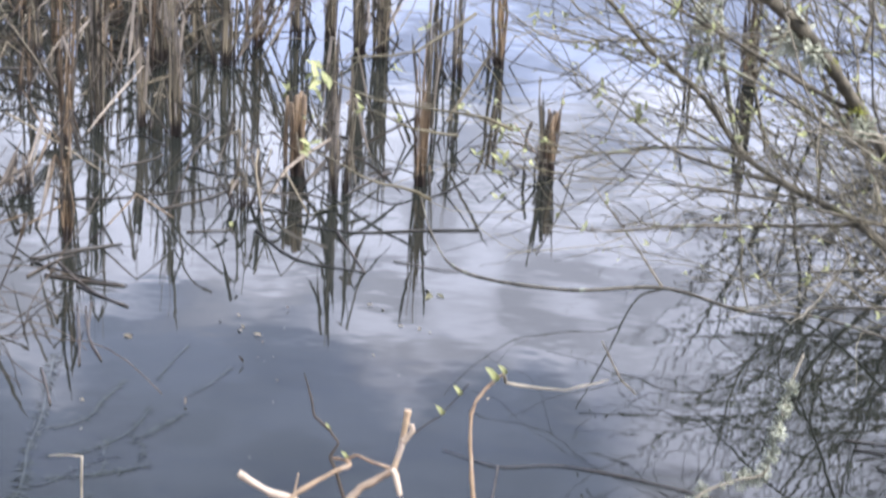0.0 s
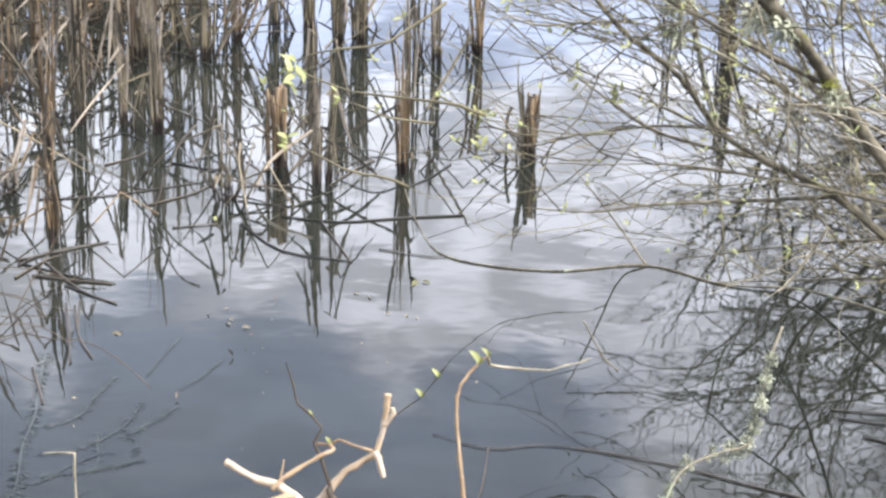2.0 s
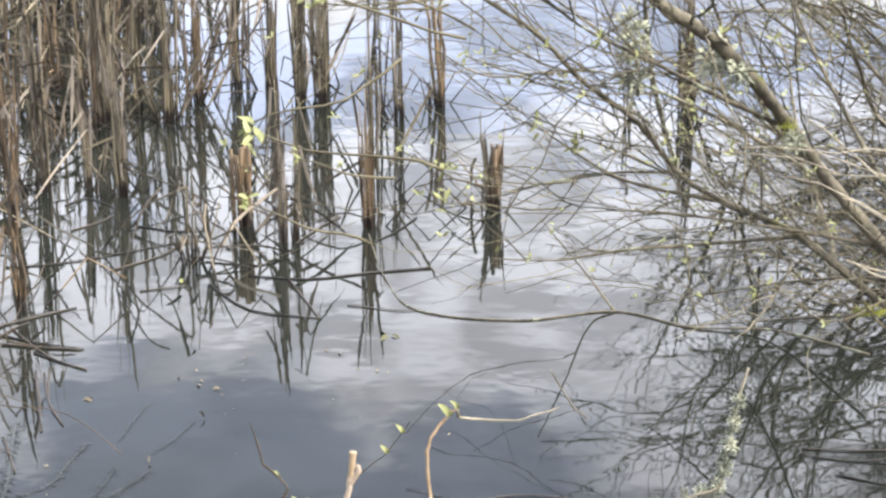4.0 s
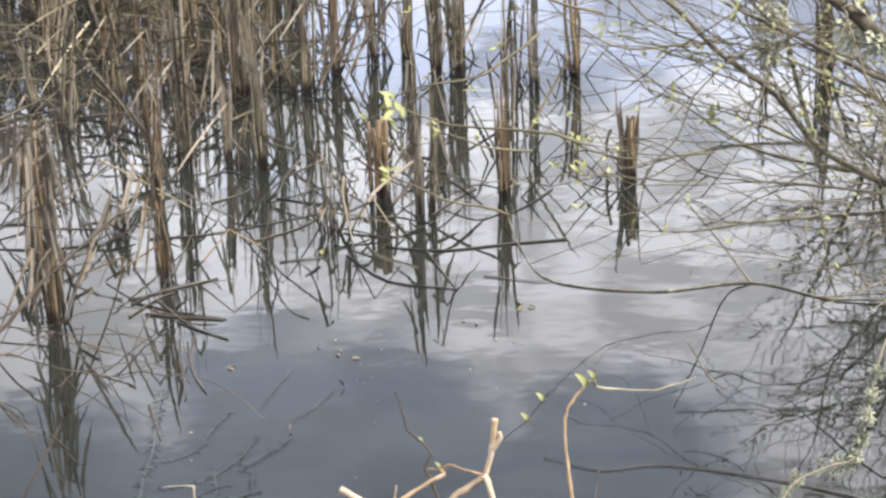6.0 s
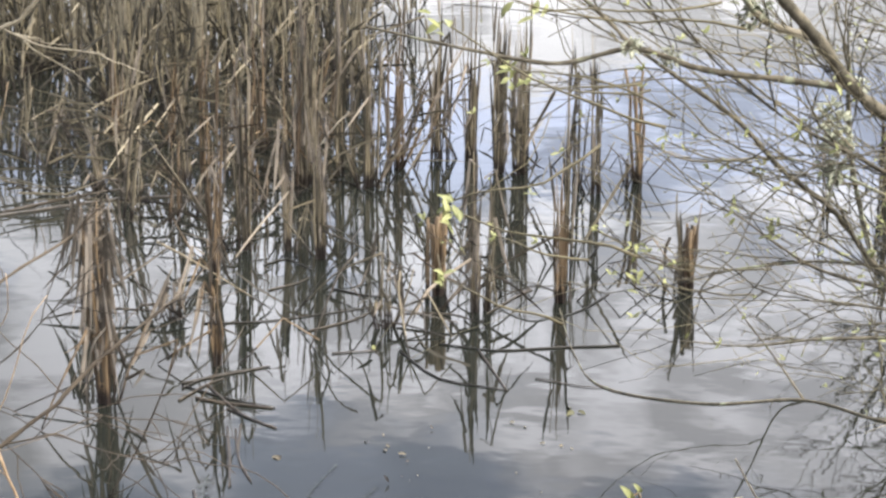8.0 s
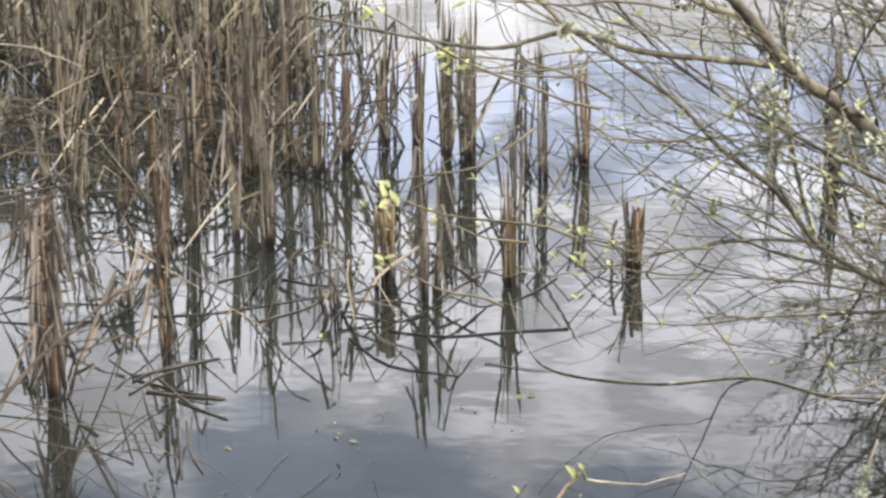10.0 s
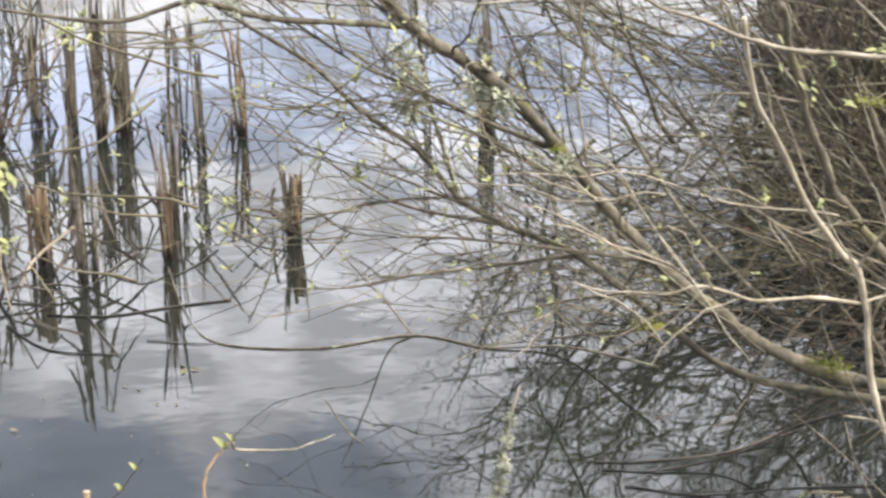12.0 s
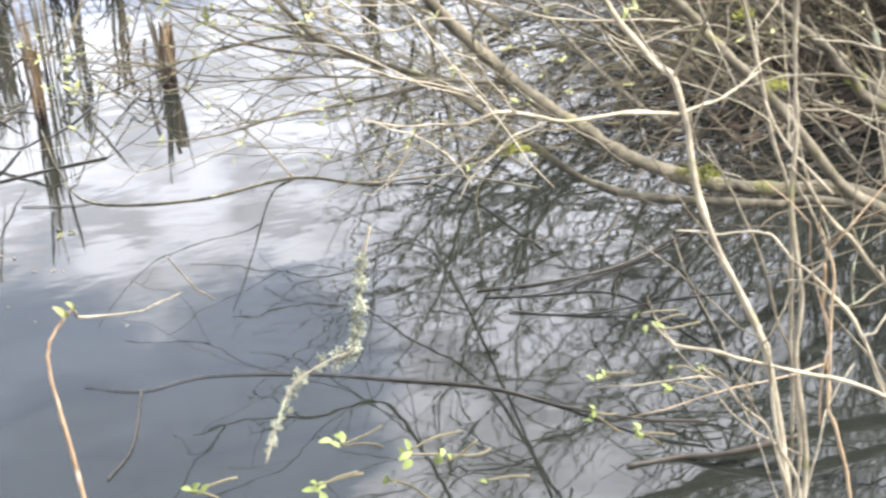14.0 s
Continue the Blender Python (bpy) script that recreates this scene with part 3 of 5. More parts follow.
    for _ in range(170):      # snapped leaves that lean across the others
        y = 7.3 + 3.2 * rng.random()
        x = -(0.09 + 0.22 * rng.random() ** 0.8) * y
        root = Vector((x, y, rng.uniform(0.04, 0.42)))
        a, size = rng.uniform(0, 6.28), rng.uniform(0.15, 0.5)
        way = Vector((math.cos(a), math.sin(a) * 0.6, rng.gauss(0.15, 0.55))).normalized()
        line = [root + way * (size * v) - Vector((0, 0, 0.12 * size * v * v)) for v in (0, 0.35, 0.7, 1)]
        leaves.blade([Vector((q.x, q.y, max(q.z, 0.004))) for q in line], rng.uniform(0.005, 0.011))
    for _ in range(70):       # fallen stems and leaves matted between the tufts
        y = 7.2 + 5.0 * rng.random() ** 1.2
        x = -(0.13 + 0.3 * rng.random() ** 0.7) * y
        a, size, z = rng.gauss(0, 0.7), rng.uniform(0.15, 0.6), rng.uniform(0.004, 0.16)
        way = Vector((math.cos(a), math.sin(a), 0)) * size
        line = [Vector((x, y, z)), Vector((x, y, z)) + way * 0.5 + Vector((0, 0, rng.gauss(0, 0.02))), Vector((x, y, max(0.004, z + rng.gauss(0, 0.06)))) + way]
        if rng.random() < 0.5:
            stems.tube(line, rng.uniform(0.003, 0.007), 0.003, 5)
        else:
            leaves.blade(line, rng.uniform(0.006, 0.013))
    bed = thing("reed_bed", (-2.6, 9.5, 0), "dense bed of dead tan reeds standing in shallow water", "reeds", kind="stuff")
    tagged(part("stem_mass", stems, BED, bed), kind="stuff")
    tagged(part("leaf_mass", leaves, BLADE_BED, bed), kind="stuff")


reed_bed()


def floating_leaf(x, y, size, turn, upright=0.0, mat=None):
    """A small curled leaf or scrap on the water, or a patch that paints a reflection."""
    s = Skin().leaf((x, y, 0.003), Vector((math.cos(turn), math.sin(turn), upright)), size, size * 0.4, 0.3)
    ob = new("floating_leaf", s.mesh("floating_leaf", mat or BLADE_BED))
    return tagged(ob, "small dead leaf, or patch for a reed's reflection, on the pond", "leaf", "leaves afloat")


def fallen_reed(pts, r, mat=None):
    ob = new("fallen_reed", Skin().tube(bent(pts, 3), r * 0.65, r * 0.4, 6).mesh("fallen_reed", mat or SOAKED))
    if mat:
        return tagged(ob, "long bleached reed leaf lying on the water", "leaf", "leaves afloat")
    return tagged(ob, "dark soaked reed stem lying on the water", "stem", "stems afloat")


fallen_reed([(-1.287, 5.791, 0.003), (-1.066, 5.847, 0.003), (-0.719, 6.068, 0.003)], 0.0045, BLADE)
fallen_reed([(-1.295, 7.635, 0.003), (-1.161, 7.990, 0.003), (-0.945, 7.734, 0.003)], 0.004, BLADE)
fallen_reed([(-1.212, 5.140, 0.003), (-1.144, 5.269, 0.003), (-0.989, 5.371, 0.003)], 0.005)
fallen_reed([(-1.217, 5.165, 0.003), (-1.056, 5.066, 0.003), (-0.910, 5.004, 0.003)], 0.0045)
fallen_reed([(-1.049, 4.984, 0.003), (-0.961, 4.900, 0.003), (-0.884, 4.846, 0.003)], 0.004)
fallen_reed([(-1.016, 4.832, 0.003), (-0.967, 4.595, 0.003), (-0.924, 4.406, 0.003)], 0.005)
fallen_reed([(-0.982, 4.854, 0.003), (-0.939, 4.596, 0.003), (-0.876, 4.437, 0.003)], 0.005)
fallen_reed([(-1.011, 4.360, 0.003), (-0.975, 4.250, 0.003), (-0.943, 4.145, 0.003)], 0.006)
fallen_reed([(0.082, 5.704, 0.003), (-0.114, 5.663, 0.003), (-0.309, 5.610, 0.003), (-0.493, 5.659, 0.003)], 0.006)
fallen_reed([(-0.175, 5.348, 0.003), (-0.022, 5.288, 0.003), (0.046, 5.296, 0.003)], 0.003)
fallen_reed([(-1.223, 5.184, 0.003), (-1.128, 5.264, 0.003), (-0.991, 5.372, 0.003)], 0.006)
fallen_reed([(-1.198, 5.035, 0.003), (-1.146, 5.183, 0.003), (-1.106, 5.240, 0.003)], 0.006)
fallen_reed([(-1.153, 5.055, 0.003), (-1.029, 5.020, 0.003), (-0.918, 4.999, 0.003)], 0.007)
fallen_reed([(-1.146, 5.183, 0.003), (-0.997, 4.942, 0.003), (-0.878, 4.835, 0.003)], 0.005)
fallen_reed([(-0.923, 6.251, 0.003), (-0.794, 6.181, 0.003), (-0.674, 6.174, 0.003)], 0.005)
fallen_reed([(-1.215, 6.534, 0.003), (-1.145, 6.622, 0.003), (-1.030, 6.493, 0.003)], 0.005)
fallen_reed([(-1.140, 6.203, 0.003), (-1.053, 6.308, 0.003), (-1.024, 6.387, 0.003)], 0.005)
fallen_reed([(-0.926, 5.748, 0.003), (-0.796, 5.890, 0.003), (-0.729, 6.050, 0.003)], 0.005)
fallen_reed([(-0.819, 5.521, 0.003), (-0.682, 5.567, 0.003)], 0.004)
fallen_reed([(-2.507, 7.069, 0.003), (-2.282, 7.252, 0.003), (-2.012, 7.488, 0.003), (-1.649, 7.607, 0.003)], 0.014)
fallen_reed([(-2.411, 7.206, 0.003), (-2.172, 7.542, 0.003), (-1.913, 7.792, 0.003)], 0.01)
fallen_reed([(-0.230, 6.334, 0.003), (-0.318, 6.113, 0.003), (-0.360, 6.007, 0.003)], 0.006)
fallen_reed([(-0.219, 6.321, 0.003), (-0.283, 6.200, 0.003)], 0.005)
fallen_reed([(0.048, 6.296, 0.003), (-0.029, 6.114, 0.003), (-0.104, 6.005, 0.003)], 0.005)
fallen_reed([(-1.012, 4.811, 0.003), (-0.963, 4.599, 0.003), (-0.926, 4.396, 0.003)], 0.005)
fallen_reed([(-0.989, 4.813, 0.003), (-0.941, 4.602, 0.003), (-0.883, 4.455, 0.003)], 0.005)
fallen_reed([(-0.611, 5.575, 0.003), (-0.463, 5.315, 0.003), (-0.255, 5.235, 0.003)], 0.005)
fallen_reed([(-0.362, 5.604, 0.003), (-0.285, 5.336, 0.003), (-0.254, 5.225, 0.003)], 0.005)


def weed_strand(pts, w):
    """A feathery strand: a thread of a stem with whorls of fine short leaves."""
    line = [Vector((p[0], p[1], 0.002)) for p in bent(pts, 14)]
    rng = random.Random(int(abs(pts[0][0] * 991 + pts[-1][1] * 577)))
    s = Skin().blade(line, w * 0.16, 0.0, Vector((0, 0, 1)))
    for p, q in zip(line, line[1:]):
        d = (q - p).normalized()
        full = 0.55 + 0.45 * noise.noise(p * 9.0)
        for side in (-1, 1):
            for _ in range(3):
                if rng.random() < full:
                    root = p.lerp(q, rng.random())
                    s.needle(root, Vector((-d.y, d.x, 0)) * side + d * rng.gauss(0.5, 0.7), w * rng.uniform(0.35, 1.0), w * rng.uniform(0.08, 0.18))
    ob = new("pond_weed", s.mesh("pond_weed", WEED))
    return tagged(ob, "dark green feathery weed strand trailing at the pond's surface", "weed", "trailing weed")


weed_strand([(-1.000, 4.470), (-0.976, 4.282), (-0.948, 4.075), (-0.940, 3.904), (-0.917, 3.746), (-0.90, 3.55)], 0.034)
weed_strand([(-0.795, 4.321), (-0.826, 4.184), (-0.848, 4.067), (-0.931, 4.000)], 0.022)
weed_strand([(-0.705, 4.166), (-0.733, 4.017), (-0.807, 3.901), (-0.908, 3.857)], 0.022)
weed_strand([(-0.620, 4.144), (-0.682, 4.024), (-0.722, 3.950)], 0.026)
weed_strand([(-0.654, 3.850), (-0.744, 3.788), (-0.867, 3.743)], 0.026)
weed_strand([(-0.674, 4.587), (-0.708, 4.423), (-0.717, 4.333)], 0.016)
weed_strand([(-0.733, 4.017), (-0.689, 3.937), (-0.680, 3.856)], 0.018)
weed_strand([(-0.548, 4.446), (-0.582, 4.340), (-0.626, 4.248)], 0.015)


def drowned_weed():
    """Soft dark strands of pond weed just at the surface near the bank."""
    rng = random.Random(44)
    s = Skin()
    for _ in range(34):
        x, y = -0.78 + rng.gauss(0, 0.13), 3.15 + rng.gauss(0, 0.28)
        a = rng.gauss(1.35, 0.5)
        line = wander(rng, (x, y, 0.0), (math.cos(a), math.sin(a), 0), rng.uniform(0.1, 0.45), 9, 0.25)
        line = [Vector((p.x, p.y, 0.0015)) for p in line]
        s.blade(line, rng.uniform(0.002, 0.006), 0.0, Vector((0, 0, 1)))
        for p, q in zip(line, line[1:]):
            for side in (-1, 1):
                if rng.random() < 0.7:
                    d = (q - p).normalized()
                    s.needle(p, Vector((-d.y, d.x, 0)) * side + d * 0.7, rng.uniform(0.008, 0.022), rng.uniform(0.003, 0.006))
    tagged(new("pond_weed", s.mesh("pond_weed", WEED)), "dark green strands of weed at the pond's surface", "weed", kind="stuff")


drowned_weed()
# a reed stem's rippled reflection, painted in as three olive leaf shapes
OLIVE = material("olive_reed_reflection", (0.035, 0.036, 0.016), (0.13, 0.125, 0.055), scale=30, rough=0.6, per_object=0.2)
floating_leaf(-0.056, 5.068, 0.045, 4.4, 0.0, OLIVE)
floating_leaf(-0.044, 5.068, 0.030, 5.6, 0.1, OLIVE)
floating_leaf(-0.064, 5.088, 0.028, 1.9, 0.0, OLIVE)
floating_leaf(-0.630, 4.184, 0.020, 1.4, 1.5, SOAKED)
floating_leaf(-0.445, 4.880, 0.012, 3.3, 2.0, SOAKED)
floating_leaf(-0.553, 4.693, 0.020, 2.2, 0.1)
floating_leaf(-0.523, 4.470, 0.024, 3.8, 2.0, SOAKED)
floating_leaf(-0.496, 4.512, 0.008, 0.4, 0.0, SOAKED)
floating_leaf(-0.472, 4.495, 0.008, 5.0, 0.0, SOAKED)
floating_leaf(-0.453, 4.524, 0.008, 1.4, 0.0)
floating_leaf(-0.423, 4.364, 0.008, 2.8, 0.2)
floating_leaf(-0.128, 4.799, 0.016, 2.9, 0.0)
floating_leaf(-0.089, 4.780, 0.020, 0.9, 0.0)
floating_leaf(-0.058, 4.774, 0.012, 5.2, 0.0)
floating_leaf(0.099, 4.332, 0.012, 4.4, 0.0)
floating_leaf(-0.880, 4.180, 0.012, 0.4, 0.0)
floating_leaf(-0.827, 4.624, 0.020, 3.5, 0.0, SOAKED)
floating_leaf(-0.847, 4.013, 0.006, 0.2, 0.0)
floating_leaf(-0.442, 3.904, 0.005, 2.8, 0.0)
floating_leaf(-0.130, 4.448, 0.008, 5.3, 0.0)
floating_leaf(-0.634, 3.634, 0.005, 5.5, 0.0, SOAKED)
floating_leaf(-0.424, 4.236, 0.008, 4.8, 0.0, SOAKED)
floating_leaf(-0.561, 4.738, 0.016, 5.6, 0.0)
floating_leaf(-0.494, 4.619, 0.012, 0.6, 0.3, SOAKED)
floating_leaf(-0.444, 4.730, 0.008, 1.3, 0.0)
floating_leaf(-0.219, 4.952, 0.020, 2.6, 0.0)
floating_leaf(-0.187, 4.920, 0.016, 1.8, 0.0)
floating_leaf(-0.613, 4.757, 0.016, 2.3, 0.0, SOAKED)
floating_leaf(-0.835, 4.622, 0.020, 3.5, 0.0)
floating_leaf(-0.201, 4.579, 0.010, 5.4, 0.0)
floating_leaf(-0.846, 4.618, 0.024, 5.6, 0.0)
floating_leaf(-0.520, 4.677, 0.024, 5.9, 0.2)
floating_leaf(-0.578, 4.811, 0.012, 1.0, 0.0)


# ---- the willow over the water ----
willow = thing("willow_shrub", (2.25, 3.3, 0.05), "leaning willow shrub with mossy limbs and bare budding twigs", "shrub")
BOUGHS = []      # (line, radius) of everything that twigs grow from


def limb(pts, r0, r1, mat):
    line = bent(pts, 12)
    part("limb", Skin().knobby(line, r0, r1, 12, 0.34, 30), mat, willow)
    BOUGHS.append((line, r0, r1))


def bough(pts, r0, r1, mat=BARK):
    line = bent(pts, 7)
    part("branch", Skin().knobby(line, r0, r1, 6, 0.4, 60), mat, willow)
    BOUGHS.append((line, r0, r1))


# the two great limbs and their boughs
limb([(2.25, 3.3, 0.05), (1.784, 3.700, 0.277), (1.559, 3.750, 0.316), (1.398, 3.750, 0.363), (1.240, 3.750, 0.441), (1.112, 3.750, 0.545), (0.999, 3.750, 0.646), (0.889, 3.750, 0.775), (0.785, 3.700, 0.912), (0.623, 3.450, 1.103), (0.510, 3.300, 1.202), (0.427, 3.220, 1.266), (0.345, 3.150, 1.368), (0.280, 3.100, 1.439), (0.231, 3.050, 1.517), (0.169, 2.950, 1.648)], 0.0175, 0.0085, MOSSBARK)
limb([(2.25, 3.3, 0.05), (1.687, 3.600, 0.303), (1.522, 3.650, 0.322), (1.251, 3.700, 0.368), (1.136, 3.750, 0.408), (1.021, 3.800, 0.498), (0.863, 3.950, 0.614), (0.712, 4.050, 0.666), (0.617, 4.100, 0.722), (0.519, 4.100, 0.843), (0.397, 4.100, 0.937), (0.291, 4.100, 1.047), (0.149, 4.100, 1.144), (0.034, 4.100, 1.226)], 0.0115, 0.004, MOSSBARK)
limb([(2.062, 4.700, -0.080), (1.879, 5.000, -0.061), (1.713, 5.200, 0.034), (1.526, 5.500, 0.240), (1.358, 5.700, 0.539), (1.258, 5.900, 0.787), (1.190, 6.000, 0.998)], 0.011, 0.004, BARK)
bough([(0.427, 3.420, 1.241), (0.348, 3.400, 1.253), (0.172, 3.350, 1.278), (0.043, 3.300, 1.321), (-0.091, 3.300, 1.291), (-0.240, 3.250, 1.319), (-0.424, 3.200, 1.364)], 0.008, 0.0025)
bough([(0.043, 3.300, 1.321), (-0.014, 3.280, 1.381), (-0.074, 3.250, 1.433), (-0.133, 3.200, 1.486)], 0.005, 0.003)
bough([(0.374, 3.400, 1.331), (0.282, 3.400, 1.360), (0.225, 3.350, 1.426), (0.189, 3.300, 1.491)], 0.008, 0.006)
bough([(1.211, 4.600, 0.090), (1.038, 5.001, 0.020), (0.819, 5.088, 0.003), (0.617, 5.244, 0.002), (0.329, 5.179, 0.002), (0.032, 5.290, 0.002), (-0.064, 5.617, 0.003), (-0.116, 5.975, 0.040)], 0.0042, 0.002)
bough([(0.617, 5.244, 0.002), (0.550, 5.339, 0.080), (0.461, 5.200, 0.219), (0.379, 5.100, 0.340)], 0.004, 0.0015)
bough([(1.034, 3.800, 0.478), (1.017, 4.200, 0.338), (0.938, 4.800, 0.117), (0.722, 4.850, 0.091)], 0.005, 0.0012)
bough([(0.643, 4.100, 0.720), (0.505, 4.300, 0.674), (0.314, 4.300, 0.647), (0.176, 4.200, 0.644)], 0.005, 0.0012)
bough([(0.863, 3.950, 0.614), (0.746, 4.500, 0.431), (0.541, 4.500, 0.419), (0.382, 4.500, 0.396), (0.211, 4.500, 0.404)], 0.006, 0.0015)
bough([(0.617, 4.100, 0.722), (0.619, 4.300, 0.755), (0.568, 4.200, 0.917), (0.533, 4.100, 1.094), (0.516, 4.000, 1.211)], 0.008, 0.004, LICHENBARK)
bough([(0.712, 4.050, 0.666), (0.531, 4.300, 0.650), (0.413, 4.300, 0.716), (0.321, 4.250, 0.790), (0.230, 4.200, 0.842)], 0.005, 0.0015)
bough([(0.999, 3.750, 0.646), (0.837, 3.750, 0.679), (0.649, 3.800, 0.700), (0.478, 3.800, 0.721), (0.309, 3.800, 0.717)], 0.005, 0.0012)
bough([(0.785, 3.700, 0.912), (0.631, 3.600, 0.999), (0.465, 3.500, 1.099), (0.339, 3.500, 1.163), (0.223, 3.400, 1.261)], 0.006, 0.002)
bough([(0.889, 3.750, 0.775), (0.804, 3.950, 0.809), (0.638, 4.100, 0.880), (0.431, 4.200, 0.940), (0.198, 4.200, 0.931), (0.064, 4.200, 0.999)], 0.005, 0.0015)
bough([(1.112, 3.750, 0.545), (1.070, 4.000, 0.493), (0.989, 4.400, 0.364), (0.815, 4.600, 0.271), (0.656, 4.800, 0.174)], 0.006, 0.0015)
limb([(1.895, 3.400, 0.389), (1.701, 3.350, 0.575), (1.560, 3.300, 0.722), (1.437, 3.300, 0.838), (1.345, 3.250, 0.943), (1.263, 3.200, 1.081), (1.206, 3.150, 1.200)], 0.0115, 0.006, MOSSBARK)
# boughs higher up and farther out over the water, seen mirrored
limb([(2.076, 4.500, 0.023), (2.046, 4.900, 0.235), (1.976, 5.300, 0.488), (1.827, 5.700, 0.782), (1.666, 6.000, 1.063), (1.488, 6.200, 1.295)], 0.009, 0.003, BARK)
limb([(2.143, 4.500, -0.017), (2.172, 4.600, 0.341), (2.120, 4.900, 0.648), (2.056, 5.200, 0.980), (1.999, 5.400, 1.294)], 0.009, 0.003, BARK)
limb([(2.223, 4.600, -0.094), (2.307, 5.300, -0.203), (2.279, 6.200, -0.306), (2.219, 7.000, -0.209), (2.097, 7.600, 0.072), (1.999, 8.000, 0.355)], 0.009, 0.003, BARK)
bough([(0.563, 2.950, 0.684), (0.541, 2.920, 0.638), (0.518, 2.880, 0.555), (0.504, 2.860, 0.509), (0.454, 2.840, 0.501), (0.391, 2.800, 0.489), (0.353, 2.750, 0.448), (0.324, 2.700, 0.407)], 0.0022, 0.0016, BARK)
# low branches lying on the water near the bank
bough([(1.234, 3.278, 0.030), (1.124, 3.350, 0.020), (0.994, 3.498, 0.003), (0.856, 3.655, 0.003), (0.674, 3.768, 0.003), (0.509, 3.866, 0.003), (0.271, 3.953, 0.003), (0.116, 3.932, 0.003), (-0.011, 4.008, 0.003)], 0.0032, 0.001, SOAKED)
bough([(1.376, 3.117, 0.050), (1.237, 3.151, 0.020), (1.148, 3.199, 0.003), (1.044, 3.202, 0.003)], 0.0067, 0.004, SOAKED)
bough([(0.116, 3.932, 0.003), (0.086, 3.661, 0.003), (0.029, 3.526, 0.003)], 0.0023, 0.0015, SOAKED)
bough([(1.480, 3.666, 0.120), (1.340, 3.885, 0.030), (1.154, 3.944, 0.003), (0.995, 4.032, 0.003)], 0.0037, 0.002, SOAKED)
bough([(1.440, 4.026, 0.120), (1.272, 4.105, 0.030), (1.083, 4.105, 0.003), (0.963, 4.140, 0.003)], 0.0036, 0.002, SOAKED)
bough([(1.497, 3.914, 0.200), (1.474, 4.228, 0.040), (1.300, 4.192, 0.003), (1.104, 4.169, 0.003), (0.950, 4.191, 0.003)], 0.0045, 0.002, SOAKED)



def skirt(p):
    """The under-side of the crown: it slopes down from the bank and meets the water far out."""
    if p.x > 1.5:
        return 0.02
    return max(0.01, 1.74 - 0.335 * math.hypot(p.x, p.y))


def crown():
    """Branches that rise behind the limbs and fill the crown over the water."""
    rng = random.Random(21)
    for _ in range(CROWN):
        y = rng.uniform(5.3, 8.6)
        root = Vector((0.17 * y + rng.uniform(0.0, 1.25), y, rng.uniform(0.05, 0.7)))
        way = Vector((rng.uniform(-0.9, 0.25), rng.gauss(0, 0.45), rng.uniform(0.1, 0.9)))
        size = rng.uniform(0.8, 1.9)
        cap, edge = rng.uniform(0.40, 0.50), 0.12 if rng.random() < 0.5 else 0.165
        line = [p for p in wander(rng, root, way, size, 10, 0.12, -0.01) if p.x > edge * p.y and p.z < cap * p.y - 1.7]
        if len(line) < 4:
            continue
        r = rng.uniform(0.005, 0.010)
        part("branch", Skin().knobby(line, r, r * 0.35, 6, 0.15, 30), BARK, willow)
        BOUGHS.append((line, r, r * 0.35))


crown()


def cross_branches():
    """Thin boughs that cross in front of the limbs, fanning out from the stool."""
    rng = random.Random(33)
    for _ in range(17):
        root = Vector((rng.uniform(1.15, 1.75), rng.uniform(3.3, 4.3), rng.uniform(0.2, 0.6)))
        way = Vector((-1.0, rng.gauss(0, 0.25), rng.uniform(-0.1, 0.9)))
        line = wander(rng, root, way, rng.uniform(0.4, 1.1), 11, 0.15, rng.uniform(-0.05, 0.06))
        line = [p for p in line if p.z > skirt(p)]
        if len(line) < 4:
            continue
        r = rng.uniform(0.002, 0.0052)
        part("branch", Skin().knobby(line, r, r * 0.3, 6, 0.15, 40), rng.choice((BARK, TWIG_ONE)), willow)


cross_branches()


def stool_tangle():
    """Dead thin shoots snarled round the foot of the limbs."""
    rng = random.Random(61)
    snarl = Skin()
    for _ in range(110):
        u = rng.random()
        root = Vector((2.2 - 0.8 * u, 3.4 + 0.5 * rng.random() + 0.2 * u, 0.16 + 0.28 * rng.random() + 0.12 * u))
        way = Vector((-1.0 + rng.gauss(0, 0.5), rng.gauss(0.1, 0.5), rng.gauss(0.15, 0.5)))
        pts = wander(rng, root, way, rng.uniform(0.15, 0.55), 8, 0.22, rng.uniform(-0.06, 0.06))
        pts = [p for p in pts if p.z > 0.015]
        if len(pts) < 3:
            continue
        r = rng.uniform(0.0014, 0.0042)
        snarl.tube(pts, r, 0.001, 4)
        k = rng.randint(1, len(pts) - 1)
        sub = wander(rng, pts[k], Vector((rng.gauss(-0.4, 0.7), rng.gauss(0, 0.6), rng.gauss(0.1, 0.6))), rng.uniform(0.06, 0.25), 5, 0.2)
        if min(p.z for p in sub) > 0.01:
            snarl.tube(sub, r * 0.6, 0.0008, 3)
    tagged(part("shoot_mass", snarl, BRUSH_MID, willow), kind="stuff")


stool_tangle()


